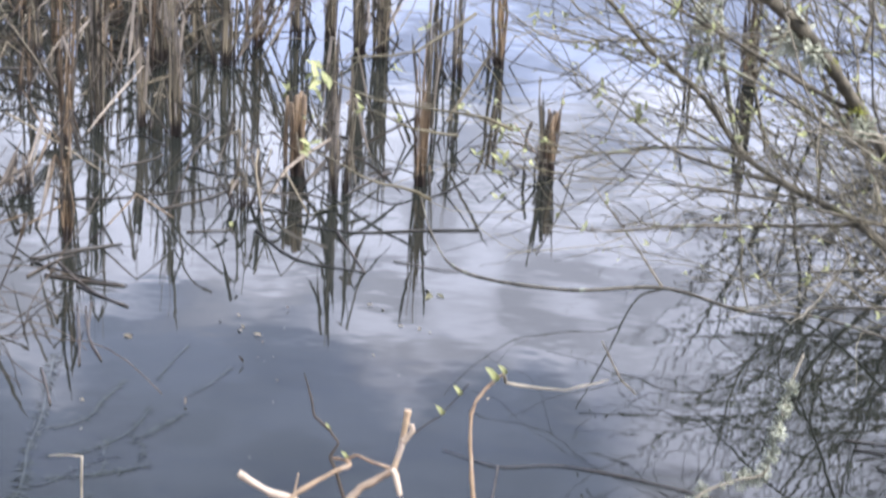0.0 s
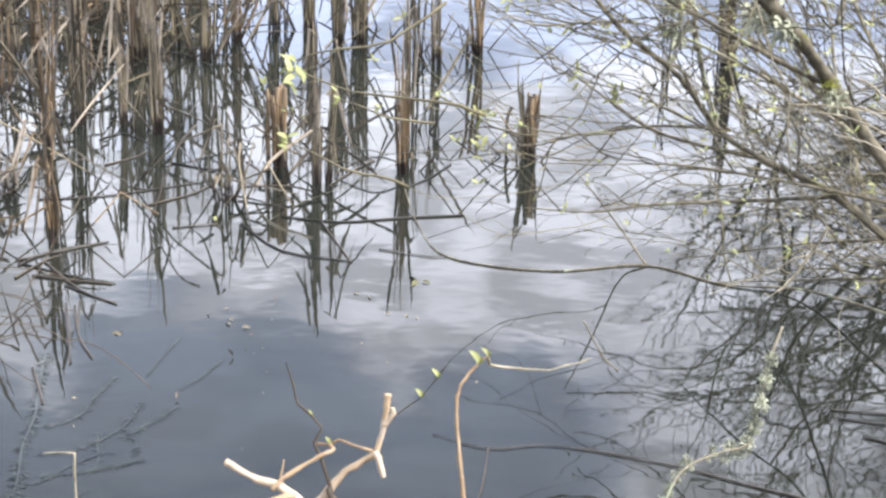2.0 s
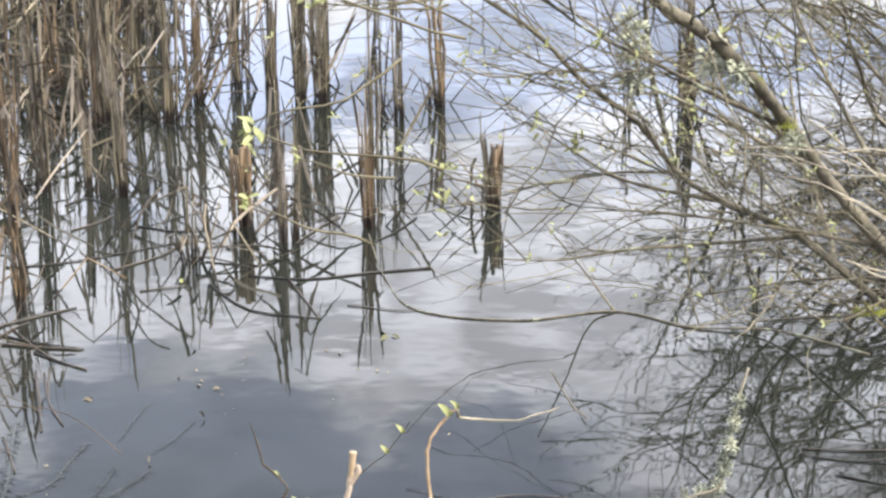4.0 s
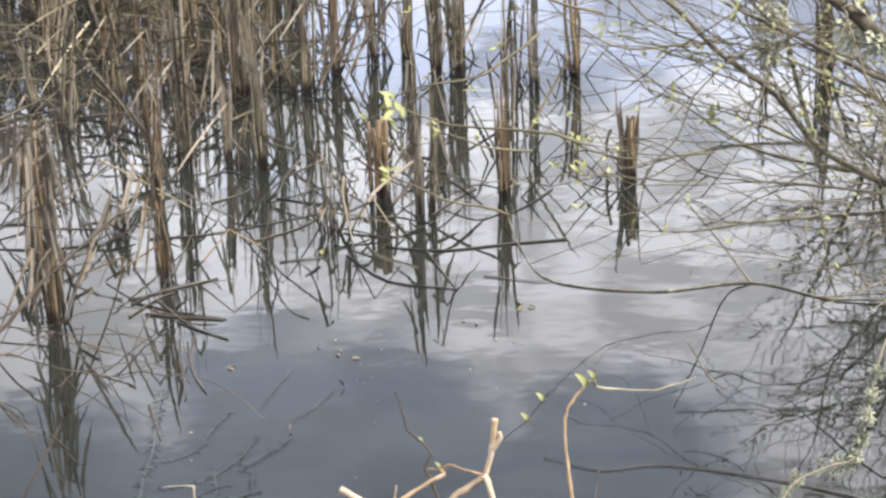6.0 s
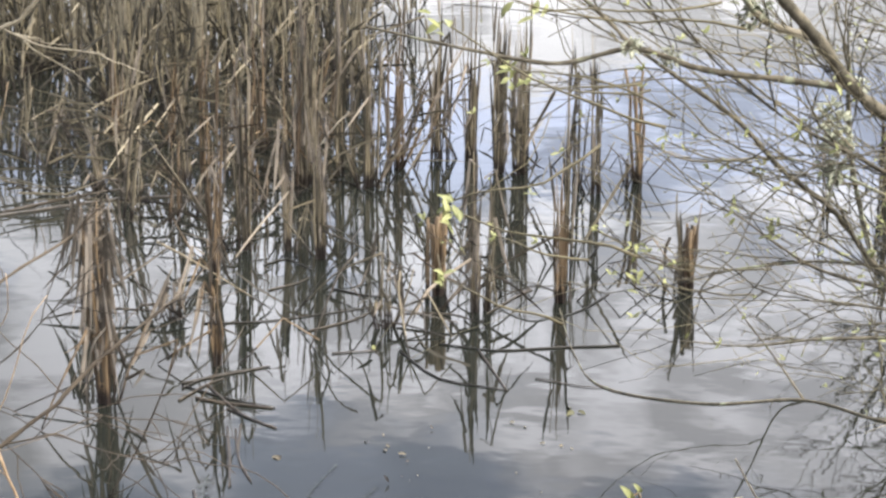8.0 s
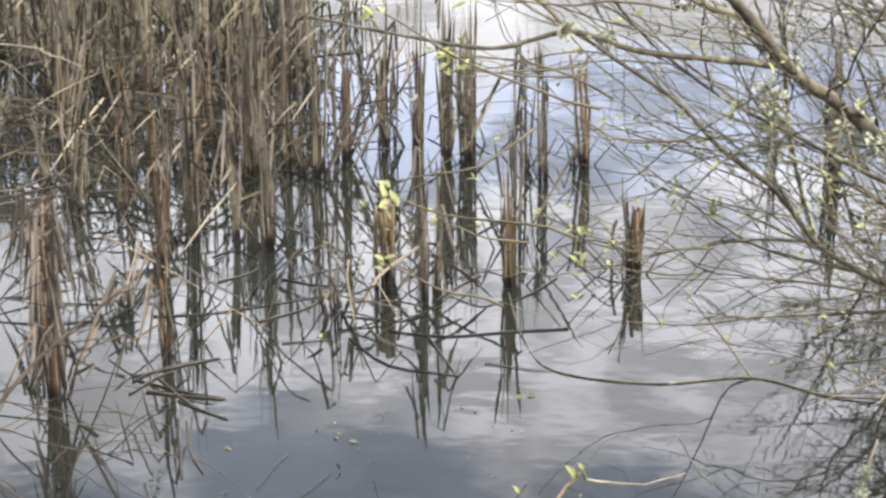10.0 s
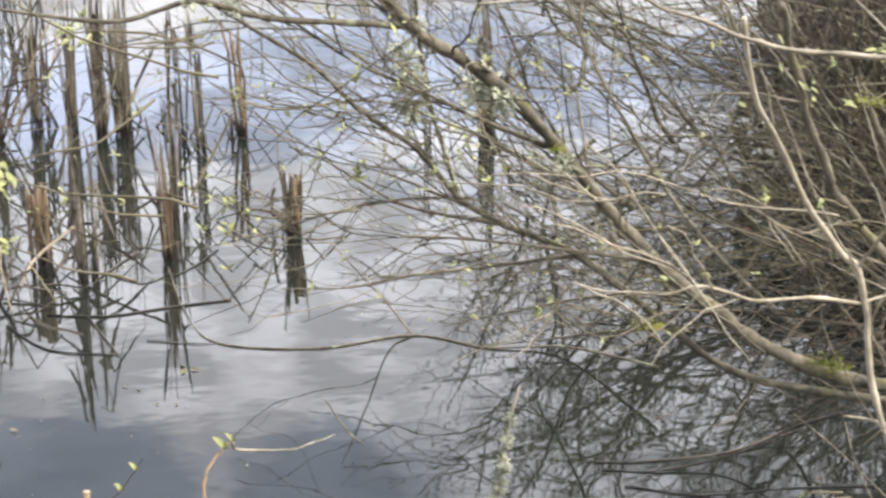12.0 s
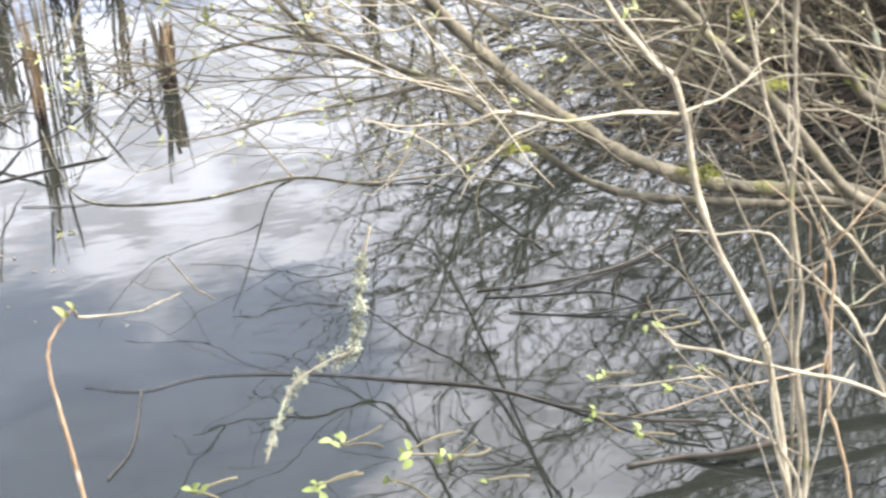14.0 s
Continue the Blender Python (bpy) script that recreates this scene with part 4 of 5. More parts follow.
def low_tangle():
    """Fine bare shoots lying low over the water round the foot of the limbs, thickest at the bank."""
    rng = random.Random(88)
    mesh = Skin()
    for _ in range(TANGLE):
        y = rng.uniform(4.9, 7.4)
        k = 0.19 + 0.26 * rng.random() ** 0.6
        root = Vector((k * y + 0.25, y, rng.uniform(0.04, 0.12 + 0.9 * (k - 0.19))))
        way = Vector((-1.0 + rng.gauss(0, 0.35), rng.gauss(-0.1, 0.5), rng.gauss(0.12, 0.3)))
        pts = [p for p in wander(rng, root, way, rng.uniform(0.3, 0.95), 9, 0.17, rng.uniform(-0.03, 0.06)) if p.z > 0.012]
        if len(pts) < 4:
            continue
        r = rng.uniform(0.0015, 0.0042)
        mesh.tube(pts, r, 0.0009, 4)
        for _ in range(3):
            j = rng.randint(1, len(pts) - 1)
            sub = wander(rng, pts[j], way.normalized() + Vector((rng.gauss(0, 0.6), rng.gauss(0, 0.6), rng.gauss(0.1, 0.5))), rng.uniform(0.08, 0.32), 5, 0.2)
            if min(p.z for p in sub) > 0.008:
                mesh.tube(sub, r * 0.55, 0.0007, 3)
    tagged(part("low_shoot_mass", mesh, TWIG, willow), kind="stuff")


low_tangle()


def twigs():
    rng = random.Random(5)
    wood, buds = Skin(), Skin()
    singles = 0
    for line, r0, r1 in list(BOUGHS):
        length = sum((a - b).length for a, b in zip(line, line[1:]))
        for _ in range(int(length * TWIGS_PER_M * (0.8 if line[0].y > 5.2 else 2.0))):
            u = rng.uniform(0.12, 1.0) * (len(line) - 1)
            i = min(int(u), len(line) - 2)
            root = line[i].lerp(line[i + 1], u - i)
            if rng.random() > min(1.0, 0.03 + max(0.0, root.x / root.y) * 4.8):
                continue
            if 4.15 < root.y < 5.2 and rng.random() < 0.6 or root.y > 5.2 and root.x > 0.26 * root.y and rng.random() < 0.6:
                continue
            leafy = rng.random() < 0.36
            ahead = (line[i + 1] - line[i]).normalized()
            way = ahead * 0.9 + Vector((-0.25 + rng.gauss(0, 0.38), rng.gauss(0.05, 0.4), rng.gauss(0.12, 0.4)))
            size = rng.uniform(0.25, 0.9)
            pts = wander(rng, root, way, size, 10, 0.15, rng.uniform(-0.05, 0.05))
            if any(p.z < skirt(p) for p in pts) or (root.y > 5.2 and pts[-1].x < 0.15 * pts[-1].y and rng.random() < 0.5) or (root.y > 5.2 and pts[-1].z > 0.46 * pts[-1].y - 1.7 and rng.random() < 0.8):
                continue
            r = rng.uniform(0.0011, 0.0028) * (1.22 if root.y > 5.2 else 1.0)
            if singles < 280 and root.y < 4.6:
                part("twig", Skin().tube(pts, r, 0.001, 4), TWIG_ONE, willow)
                singles += 1
            else:
                wood.tube(pts, r, 0.001, 4)
            if root.y < 5.2:           # short spurs with buds
                for p, q in zip(pts[1:], pts[2:]):
                    for _ in range(rng.randint(0, 2)):
                        at = p.lerp(q, rng.random())
                        d3 = (q - p).normalized() * 0.7 + Vector((rng.gauss(0, 0.7), rng.gauss(0, 0.7), rng.gauss(0.2, 0.7)))
                        tip = at + d3.normalized() * rng.uniform(0.006, 0.022)
                        wood.tube([at, tip], r * 0.6, r * 0.45, 3)
                        if rng.random() < 0.22:
                            buds.leaf(tip, d3, rng.uniform(0.006, 0.012), rng.uniform(0.003, 0.005))
            for _ in range(rng.randint(2, 5)):
                k = rng.randint(1, 9)
                d2 = (pts[k] - pts[k - 1]).normalized() + Vector((rng.gauss(-0.1, 0.55), rng.gauss(0, 0.55), rng.gauss(0.05, 0.55)))
                if root.y > 5.2 and rng.random() < 0.5:
                    continue
                sub = wander(rng, pts[k], d2, size * rng.uniform(0.2, 0.6), 6, 0.19, 0.0)
                if any(p.z < skirt(p) for p in sub):
                    continue
                wood.tube(sub, r * 0.6, 0.0008, 3)
                if rng.random() < (0.75 if leafy else 0.06):
                    for _ in range(rng.randint(2, 4)):
                        buds.leaf(sub[-1], Vector((rng.gauss(-0.3, 0.6), rng.gauss(0, 0.6), rng.gauss(0.5, 0.5))), rng.uniform(0.010, 0.022), rng.uniform(0.004, 0.008))
    tagged(part("twig_mass", wood, TWIG, willow), kind="stuff")
    tagged(part("bud_mass", buds, BUD, willow, "small yellow-green opening leaves"), kind="stuff")


twigs()


def overhang():
    """Branches that lean out from the bank high over the water; the pond mirrors them as a net."""
    rng = random.Random(73)
    net, tips = Skin(), Skin()
    for _ in range(OVERHANG):
        y = rng.uniform(6.0, 9.2)
        root = Vector((0.42 * y + rng.uniform(0.0, 0.9), y, rng.uniform(0.3, 1.1)))
        way = Vector((rng.uniform(-1.0, -0.55), rng.gauss(-0.05, 0.35), rng.uniform(0.1, 0.6)))
        edge = rng.choice((0.075, 0.105, 0.135, 0.17))
        line = [p for p in wander(rng, root, way, rng.uniform(1.5, 3.2), 13, 0.14, rng.uniform(-0.02, 0.05)) if p.x > edge * p.y]
        if len(line) < 5:
            continue
        r = rng.uniform(0.006, 0.011)
        part("branch", Skin().knobby(line, r, r * 0.4, 6, 0.2, 30), BARK, willow)
        for _ in range(int(len(line) * 1.25)):
            k = 1 + int((len(line) - 2) * rng.random() ** 0.55)
            d = (line[k + 1] - line[k]).normalized() * 0.7 + Vector((rng.gauss(-0.2, 0.6), rng.gauss(0, 0.6), rng.gauss(0.1, 0.6)))
            if line[k].x > 0.22 * line[k].y and rng.random() < 0.62:
                continue
            pts = wander(rng, line[k], d, rng.uniform(0.25, 0.8), 7, 0.2, rng.uniform(-0.04, 0.06))
            if pts[-1].x < edge * pts[-1].y or pts[-1].z < 1.75 - 0.19 * pts[-1].y:
                continue
            t = rng.uniform(0.0022, 0.0046)
            net.tube(pts, t, 0.0012, 4)
            for _ in range(2):
                j = rng.randint(1, 6)
                sub = wander(rng, pts[j], d + Vector((rng.gauss(0, 0.8), rng.gauss(0, 0.8), rng.gauss(0, 0.8))), rng.uniform(0.08, 0.3), 4, 0.2)
                net.tube(sub, t * 0.6, 0.001, 3)
                if rng.random() < 0.12:
                    tips.leaf(sub[-1], Vector((rng.gauss(0, 1), rng.gauss(0, 1), 0.5)), rng.uniform(0.014, 0.03), rng.uniform(0.006, 0.011))
    tagged(part("high_twig_mass", net, TWIG, willow), kind="stuff")
    tagged(part("high_bud_mass", tips, BUD, willow, "small yellow-green opening leaves"), kind="stuff")


overhang()


def leaf_tuft(x, y, z, size, seed):
    """A tuft of young leaves at the end of a thin shoot."""
    rng = random.Random(seed)
    shoot = wander(rng, (x, y, z), (1.0, 0.25, rng.uniform(-0.6, 0.2)), size * (12 if y > 2.3 else 4), 7, 0.12)
    part("shoot", Skin().tube(shoot, 0.0012, 0.0025 if y > 2.3 else 0.0016, 5), TWIG, willow)
    s = Skin()
    near = y < 2.3
    for _ in range(rng.randint(2, 3) if near else rng.randint(5, 8)):
        root = Vector((x, y, z)) + Vector((rng.gauss(0, 0.25), rng.gauss(0, 0.25), rng.gauss(0, 0.35))) * size
        s.leaf(root, Vector((rng.gauss(-0.3, 0.6), rng.gauss(0, 0.6), rng.gauss(0.3, 0.7))), size * (rng.uniform(0.65, 1.05) if near else rng.uniform(0.7, 1.2)), size * (rng.uniform(0.42, 0.6) if near else rng.uniform(0.26, 0.42)))
    part("leaf_tuft", s, LEAF if near else BUD, willow, "tuft of fresh yellow-green leaves")


def moss(x, y, z, size, seed):
    """A cushion of moss on a limb."""
    rng = random.Random(seed)
    s = Skin()
    for _ in range(120):
        d = Vector((rng.gauss(0, 1.4), rng.gauss(0, 0.5), rng.gauss(0.2, 0.5))).normalized()
        s.leaf(Vector((x, y, z + size * 0.2)) + d * size * 0.7 * rng.random(), d + Vector((0, 0, 0.8)), size * rng.uniform(0.08, 0.25), size * 0.08, 0.5)
    part("moss_cushion", s, MOSS, willow, "yellow-green moss cushion")


def lichen(x, y, z, size, seed):
    """A bushy tuft of lichen: many short crinkled lobes."""
    rng = random.Random(seed)
    s = Skin()
    size *= 1.35
    for _ in range(80):
        d = Vector((rng.gauss(0, 1), rng.gauss(0, 1), rng.gauss(0, 1))).normalized()
        s.leaf(Vector((x, y, z)) + d * size * 0.45 * rng.random(), d, size * rng.uniform(0.12, 0.35), size * rng.uniform(0.07, 0.16), 0.6)
    part("lichen_tuft", s, LICHEN, willow, "pale grey-green lichen tuft")


leaf_tuft(-0.212, 2.450, 1.223, 0.022, 1)
leaf_tuft(-0.219, 2.500, 1.223, 0.020, 2)
leaf_tuft(-0.242, 2.600, 1.459, 0.030, 3)
leaf_tuft(-0.160, 2.700, 1.483, 0.030, 4)
leaf_tuft(-0.118, 2.800, 1.448, 0.025, 5)
leaf_tuft(-0.167, 3.200, 1.290, 0.025, 6)
leaf_tuft(-0.142, 3.200, 1.269, 0.020, 7)
leaf_tuft(-0.113, 3.200, 1.272, 0.015, 8)
leaf_tuft(0.086, 4.000, 0.760, 0.025, 9)
leaf_tuft(0.080, 4.000, 0.688, 0.028, 10)
leaf_tuft(-0.009, 4.000, 0.808, 0.020, 11)
leaf_tuft(0.283, 4.200, 0.916, 0.025, 12)
leaf_tuft(0.359, 4.200, 0.915, 0.022, 13)
leaf_tuft(0.307, 4.200, 0.814, 0.028, 14)
leaf_tuft(0.392, 4.200, 0.768, 0.030, 15)
leaf_tuft(-0.238, 2.600, 1.084, 0.018, 16)
leaf_tuft(-0.186, 3.000, 1.047, 0.014, 17)
leaf_tuft(0.116, 3.600, 1.096, 0.015, 18)
leaf_tuft(1.569, 4.800, 0.493, 0.030, 19)
leaf_tuft(0.946, 2.600, 1.251, 0.020, 20)
leaf_tuft(0.987, 2.400, 1.345, 0.020, 21)
leaf_tuft(1.017, 2.600, 1.225, 0.020, 22)
leaf_tuft(0.771, 2.000, 0.864, 0.012, 23)
leaf_tuft(0.760, 2.000, 0.880, 0.012, 24)
leaf_tuft(-0.306, 1.760, 0.866, 0.012, 25)
leaf_tuft(-0.315, 1.760, 0.858, 0.010, 26)
leaf_tuft(0.769, 1.950, 0.881, 0.013, 27)
leaf_tuft(0.689, 1.900, 0.862, 0.010, 28)
leaf_tuft(0.678, 1.900, 0.855, 0.010, 29)
leaf_tuft(0.766, 1.900, 0.833, 0.013, 30)
leaf_tuft(0.672, 1.900, 0.815, 0.011, 31)
leaf_tuft(0.727, 1.900, 0.775, 0.010, 32)
leaf_tuft(0.435, 1.750, 0.882, 0.014, 33)
leaf_tuft(0.475, 1.750, 0.867, 0.010, 34)
leaf_tuft(0.515, 1.750, 0.836, 0.012, 35)
leaf_tuft(0.369, 1.750, 0.905, 0.011, 36)
leaf_tuft(0.334, 1.700, 0.891, 0.012, 37)
leaf_tuft(0.211, 1.700, 0.906, 0.012, 38)
leaf_tuft(0.811, 1.930, 0.833, 0.008, 39)
leaf_tuft(0.761, 2.000, 1.254, 0.012, 40)
leaf_tuft(0.769, 1.900, 0.854, 0.013, 41)
leaf_tuft(0.682, 1.900, 0.859, 0.011, 42)
leaf_tuft(0.672, 1.900, 0.811, 0.012, 43)
leaf_tuft(0.815, 1.930, 0.829, 0.010, 44)
leaf_tuft(0.727, 1.900, 0.778, 0.012, 45)
leaf_tuft(0.435, 1.750, 0.885, 0.017, 46)
leaf_tuft(0.479, 1.750, 0.873, 0.014, 47)
leaf_tuft(0.366, 1.750, 0.908, 0.014, 48)
leaf_tuft(0.414, 1.750, 0.856, 0.015, 49)
leaf_tuft(0.336, 1.720, 0.882, 0.016, 50)
leaf_tuft(0.214, 1.700, 0.908, 0.013, 51)
lichen(0.583, 3.420, 1.113, 0.060, 52)
lichen(0.615, 3.420, 1.085, 0.040, 53)
lichen(0.491, 4.000, 1.052, 0.055, 54)
lichen(0.479, 4.000, 1.090, 0.040, 55)
lichen(0.510, 4.000, 1.020, 0.040, 56)
lichen(0.777, 3.650, 0.898, 0.040, 57)
lichen(0.440, 3.300, 1.261, 0.030, 58)
lichen(0.038, 3.300, 1.324, 0.030, 59)
lichen(0.109, 3.330, 1.301, 0.030, 60)
lichen(0.261, 3.400, 1.375, 0.050, 61)
lichen(0.498, 4.000, 0.950, 0.060, 62)
lichen(0.488, 4.000, 1.012, 0.040, 63)
lichen(0.533, 2.870, 0.658, 0.017, 64)
lichen(0.527, 2.870, 0.619, 0.017, 65)
lichen(0.520, 2.870, 0.579, 0.021, 66)
lichen(0.512, 2.870, 0.539, 0.021, 67)
lichen(0.502, 2.870, 0.505, 0.021, 68)
lichen(0.477, 2.870, 0.496, 0.019, 69)
lichen(0.448, 2.870, 0.494, 0.014, 70)
lichen(0.407, 2.870, 0.470, 0.017, 71)
lichen(0.389, 2.870, 0.447, 0.014, 72)
lichen(0.376, 2.870, 0.418, 0.014, 73)
lichen(0.356, 2.870, 0.389, 0.012, 74)
lichen(0.345, 2.870, 0.359, 0.012, 75)
lichen(0.526, 2.870, 0.641, 0.012, 76)
lichen(0.519, 2.870, 0.602, 0.012, 77)
lichen(0.512, 2.870, 0.562, 0.015, 78)
lichen(0.505, 2.870, 0.522, 0.015, 79)
lichen(0.494, 2.870, 0.487, 0.015, 80)
lichen(0.469, 2.870, 0.478, 0.014, 81)
lichen(0.440, 2.870, 0.476, 0.010, 82)
lichen(0.399, 2.870, 0.452, 0.012, 83)
lichen(0.382, 2.870, 0.429, 0.010, 84)
lichen(0.368, 2.870, 0.400, 0.010, 85)
lichen(0.348, 2.870, 0.372, 0.009, 86)
lichen(0.337, 2.870, 0.342, 0.009, 87)
lichen(0.539, 2.870, 0.648, 0.009, 88)
lichen(0.532, 2.870, 0.608, 0.009, 89)
lichen(0.525, 2.870, 0.569, 0.011, 90)
lichen(0.518, 2.870, 0.529, 0.011, 91)
lichen(0.507, 2.870, 0.494, 0.011, 92)
lichen(0.482, 2.870, 0.485, 0.010, 93)
lichen(0.453, 2.870, 0.483, 0.008, 94)
lichen(0.412, 2.870, 0.459, 0.009, 95)
lichen(0.395, 2.870, 0.436, 0.008, 96)
lichen(0.382, 2.870, 0.407, 0.008, 97)
lichen(0.362, 2.870, 0.379, 0.007, 98)
lichen(0.350, 2.870, 0.349, 0.007, 99)
moss(1.382, 3.720, 0.382, 0.050, 900)
moss(1.408, 3.720, 0.372, 0.040, 901)
moss(1.356, 3.720, 0.393, 0.035, 902)
moss(0.986, 3.750, 0.489, 0.040, 903)
moss(0.961, 3.750, 0.496, 0.030, 904)
moss(1.268, 2.900, 0.832, 0.025, 905)
moss(1.196, 2.850, 0.975, 0.025, 906)
moss(1.572, 3.300, 0.685, 0.030, 907)
moss(1.114, 2.800, 1.181, 0.030, 908)
moss(0.654, 3.500, 1.055, 0.030, 909)
moss(0.762, 3.650, 0.925, 0.030, 910)


# ---- brush on the bank ----
def brush():
    """Bare stems on the bank: low arching canes in front, taller ones behind."""
    rng = random.Random(9)
    bush = thing("bramble_thicket", (2.8, 6.5, 0), "tangled brown thicket of bare stems on the bank", "thicket")
    mass = Skin()
    for i in range(BRUSH_STEMS):
        y = 4.1 + 6.4 * rng.random() ** 1.2
        deep = rng.random() ** 2
        x = shore(y) + 0.5 + 3.2 * deep + rng.gauss(0, 0.16) + 0.16 * math.sin(y * 2.6)
        z = max(ground_height(x, y), 0.0) - 0.02
        tall = rng.random() < (0.42 if x > 0.45 * y + 0.1 else 0.10)
        way = Vector((rng.gauss(-0.1, 0.35 if tall else 0.7), rng.gauss(-0.1, 0.4), rng.uniform(0.7, 1.3) if tall else rng.uniform(0.1, 0.8)))
        pts = wander(rng, (x, y, z), way, rng.uniform(0.9, 2.3) if tall else rng.uniform(0.3, 1.1), 7, 0.15, 0.03 if tall else 0.09)
        pts = [Vector((p.x, p.y, max(p.z, 0.01))) for p in pts]
        r = rng.uniform(0.0016, 0.005)
        if i < 260:
            part("stem", Skin().tube(pts, r, 0.001, 5), BRUSH_ONE, bush)
        else:
            mass.tube(pts, r, 0.001, 4)
            for _ in range(1):
                k = rng.randint(1, 6)
                sub = wander(rng, pts[k], Vector((rng.gauss(0, 1), rng.gauss(0, 1), rng.gauss(0.1, 0.7))), rng.uniform(0.1, 0.4), 4, 0.2)
                mass.tube([Vector((p.x, p.y, max(p.z, 0.01))) for p in sub], r * 0.5, 0.0008, 3)
    for _ in range(480):       # upright shoots along the water's edge
        y = rng.uniform(4.8, 8.4)
        x = shore(y) + 0.5 + 1.0 * rng.random() + rng.gauss(0, 0.15) + 0.16 * math.sin(y * 2.6)
        way = Vector((rng.gauss(-0.12, 0.3), rng.gauss(-0.1, 0.3), 1.0))
        pts = wander(rng, (x, y, max(ground_height(x, y), 0.0) - 0.02), way, max(0.3, 0.16 * y - 0.6) * rng.uniform(0.6, 1.1), 7, 0.15, 0.02)
        r = rng.uniform(0.0022, 0.0055)
        mass.tube(pts, r, 0.001, 4)
        for _ in range(2):
            k = rng.randint(1, 6)
            sub = wander(rng, pts[k], Vector((rng.gauss(0, 1), rng.gauss(0, 1), rng.gauss(0.3, 0.6))), rng.uniform(0.1, 0.35), 4, 0.18)
            mass.tube([Vector((p.x, p.y, max(p.z, 0.01))) for p in sub], r * 0.5, 0.0008, 3)
    for _ in range(760):       # tall stems that crowd the bank behind
        y = rng.uniform(4.6, 8.2)
        x = max(0.455 * y, shore(y) + 0.3) + 1.9 * rng.random() ** 1.5 + rng.gauss(0, 0.15) + 0.15 * math.sin(y * 3.1)
        way = Vector((rng.gauss(-0.02, 0.22), rng.gauss(-0.1, 0.3), 1.0))
        pts = wander(rng, (x, y, max(ground_height(x, y), 0.0) - 0.02), way, rng.uniform(1.1, 2.7), 9, 0.13, 0.02)
        r = rng.uniform(0.002, 0.0052)
        mass.tube(pts, r, 0.0012, 4)
        for _ in range(3):
            k = rng.randint(2, 8)
            sub = wander(rng, pts[k], Vector((rng.gauss(0, 1), rng.gauss(0, 1), rng.gauss(0.4, 0.6))), rng.uniform(0.2, 0.6), 5, 0.18)
            mass.tube([Vector((p.x, p.y, max(p.z, 0.01))) for p in sub], r * 0.5, 0.0008, 3)
    tagged(part("stem_mass", mass, BRUSH, bush), kind="stuff")
    litter = Skin()
    for _ in range(2600):      # dead leaves on the bank
        y = rng.uniform(4.4, 9.0)
        x = shore(y) + 2.4 * rng.random()
        root = Vector((x, y, max(ground_height(x, y), 0.0) + rng.uniform(0.0, 0.03)))
        a = rng.uniform(0, 6.28)
        litter.leaf(root, Vector((math.cos(a), math.sin(a), rng.gauss(0.1, 0.4))), rng.uniform(0.03, 0.07), rng.uniform(0.015, 0.035), 0.3)
    tagged(new("leaf_litter", litter.mesh("leaf_litter", LITTER)), "brown dead leaves lying on the bank", "leaves", kind="stuff")


brush()

near_shrub = thing("hazel_shrub", (0.95, 2.0, 0.0), "thin pale bare shrub stems on the near bank", "shrub")
OWNER = [near_shrub]


def cane(pts, r0, r1, mat, side=0, root=None):
    """A bare cane with knots and a few side twigs. root: how far sideways from its first point it stands in the ground."""
    if root is not None:
        x, y, z = pts[0]
        foot = Vector((x + root, min(y, 2.6), max(ground_height(x + root, min(y, 2.6)), -0.3) - 0.05))
        pts = [foot, Vector(pts[0]).lerp(foot, 0.45) + Vector((root * 0.15, 0, 0))] + list(pts)
        r0 = r0 * 1.15
    seed = random.Random(int(abs(pts[-1][0] * 1313 + pts[0][2] * 911)))
    kinked = [Vector(pts[0])]
    for a, b in zip(pts, pts[1:]):
        a, b = Vector(a), Vector(b)
        size = (b - a).length * (0.035 if OWNER[0] is near_shrub else 0.012)
        kinked += [a.lerp(b, seed.uniform(0.35, 0.65)) + Vector((seed.gauss(0, size), 0, seed.gauss(0, size))), b]
    line = bent(kinked, 4)
    stem = part("stem", Skin().knobby(line, r0, r1, 8, 0.38, 44), mat, OWNER[0])
    rng = random.Random(int(abs(pts[0][0] * 1000 + pts[-1][2] * 777)))
    for _ in range(side):
        k = rng.randint(2, len(line) - 2)
        way = (line[k + 1] - line[k]).normalized() + Vector((rng.gauss(0, 0.8), rng.gauss(0, 0.5), rng.gauss(0.1, 0.6)))
        part("side_twig", Skin().tube(wander(rng, line[k], way, rng.uniform(0.06, 0.3), 6, 0.15), max(r1 * 0.55, 0.0012), 0.0008, 5), mat, stem)


# the thin shrub on the near bank
cane([(1.092, 1.870, 1.210), (1.041, 1.850, 1.264), (0.992, 1.850, 1.304), (0.933, 1.850, 1.351), (0.882, 1.850, 1.398), (0.849, 1.850, 1.431), (0.822, 1.850, 1.442), (0.762, 1.850, 1.448), (0.688, 1.850, 1.457), (0.640, 1.850, 1.470), (0.612, 1.850, 1.479), (0.576, 1.850, 1.496), (0.535, 1.850, 1.510), (0.470, 1.850, 1.535)], 0.0033, 0.0022, CANE, 4, root=0.25)
cane([(0.920, 2.000, 0.785), (0.872, 2.030, 0.931), (0.848, 2.050, 1.061), (0.832, 2.050, 1.149), (0.795, 2.060, 1.193), (0.745, 2.060, 1.281), (0.701, 2.050, 1.361), (0.668, 2.000, 1.470)], 0.0043, 0.0029, CANE, 4, root=0.04)
cane([(0.832, 2.050, 1.149), (0.849, 2.030, 1.189), (0.865, 2.000, 1.251), (0.899, 2.000, 1.317), (0.925, 2.000, 1.389)], 0.0023, 0.0012, CANE, 4)
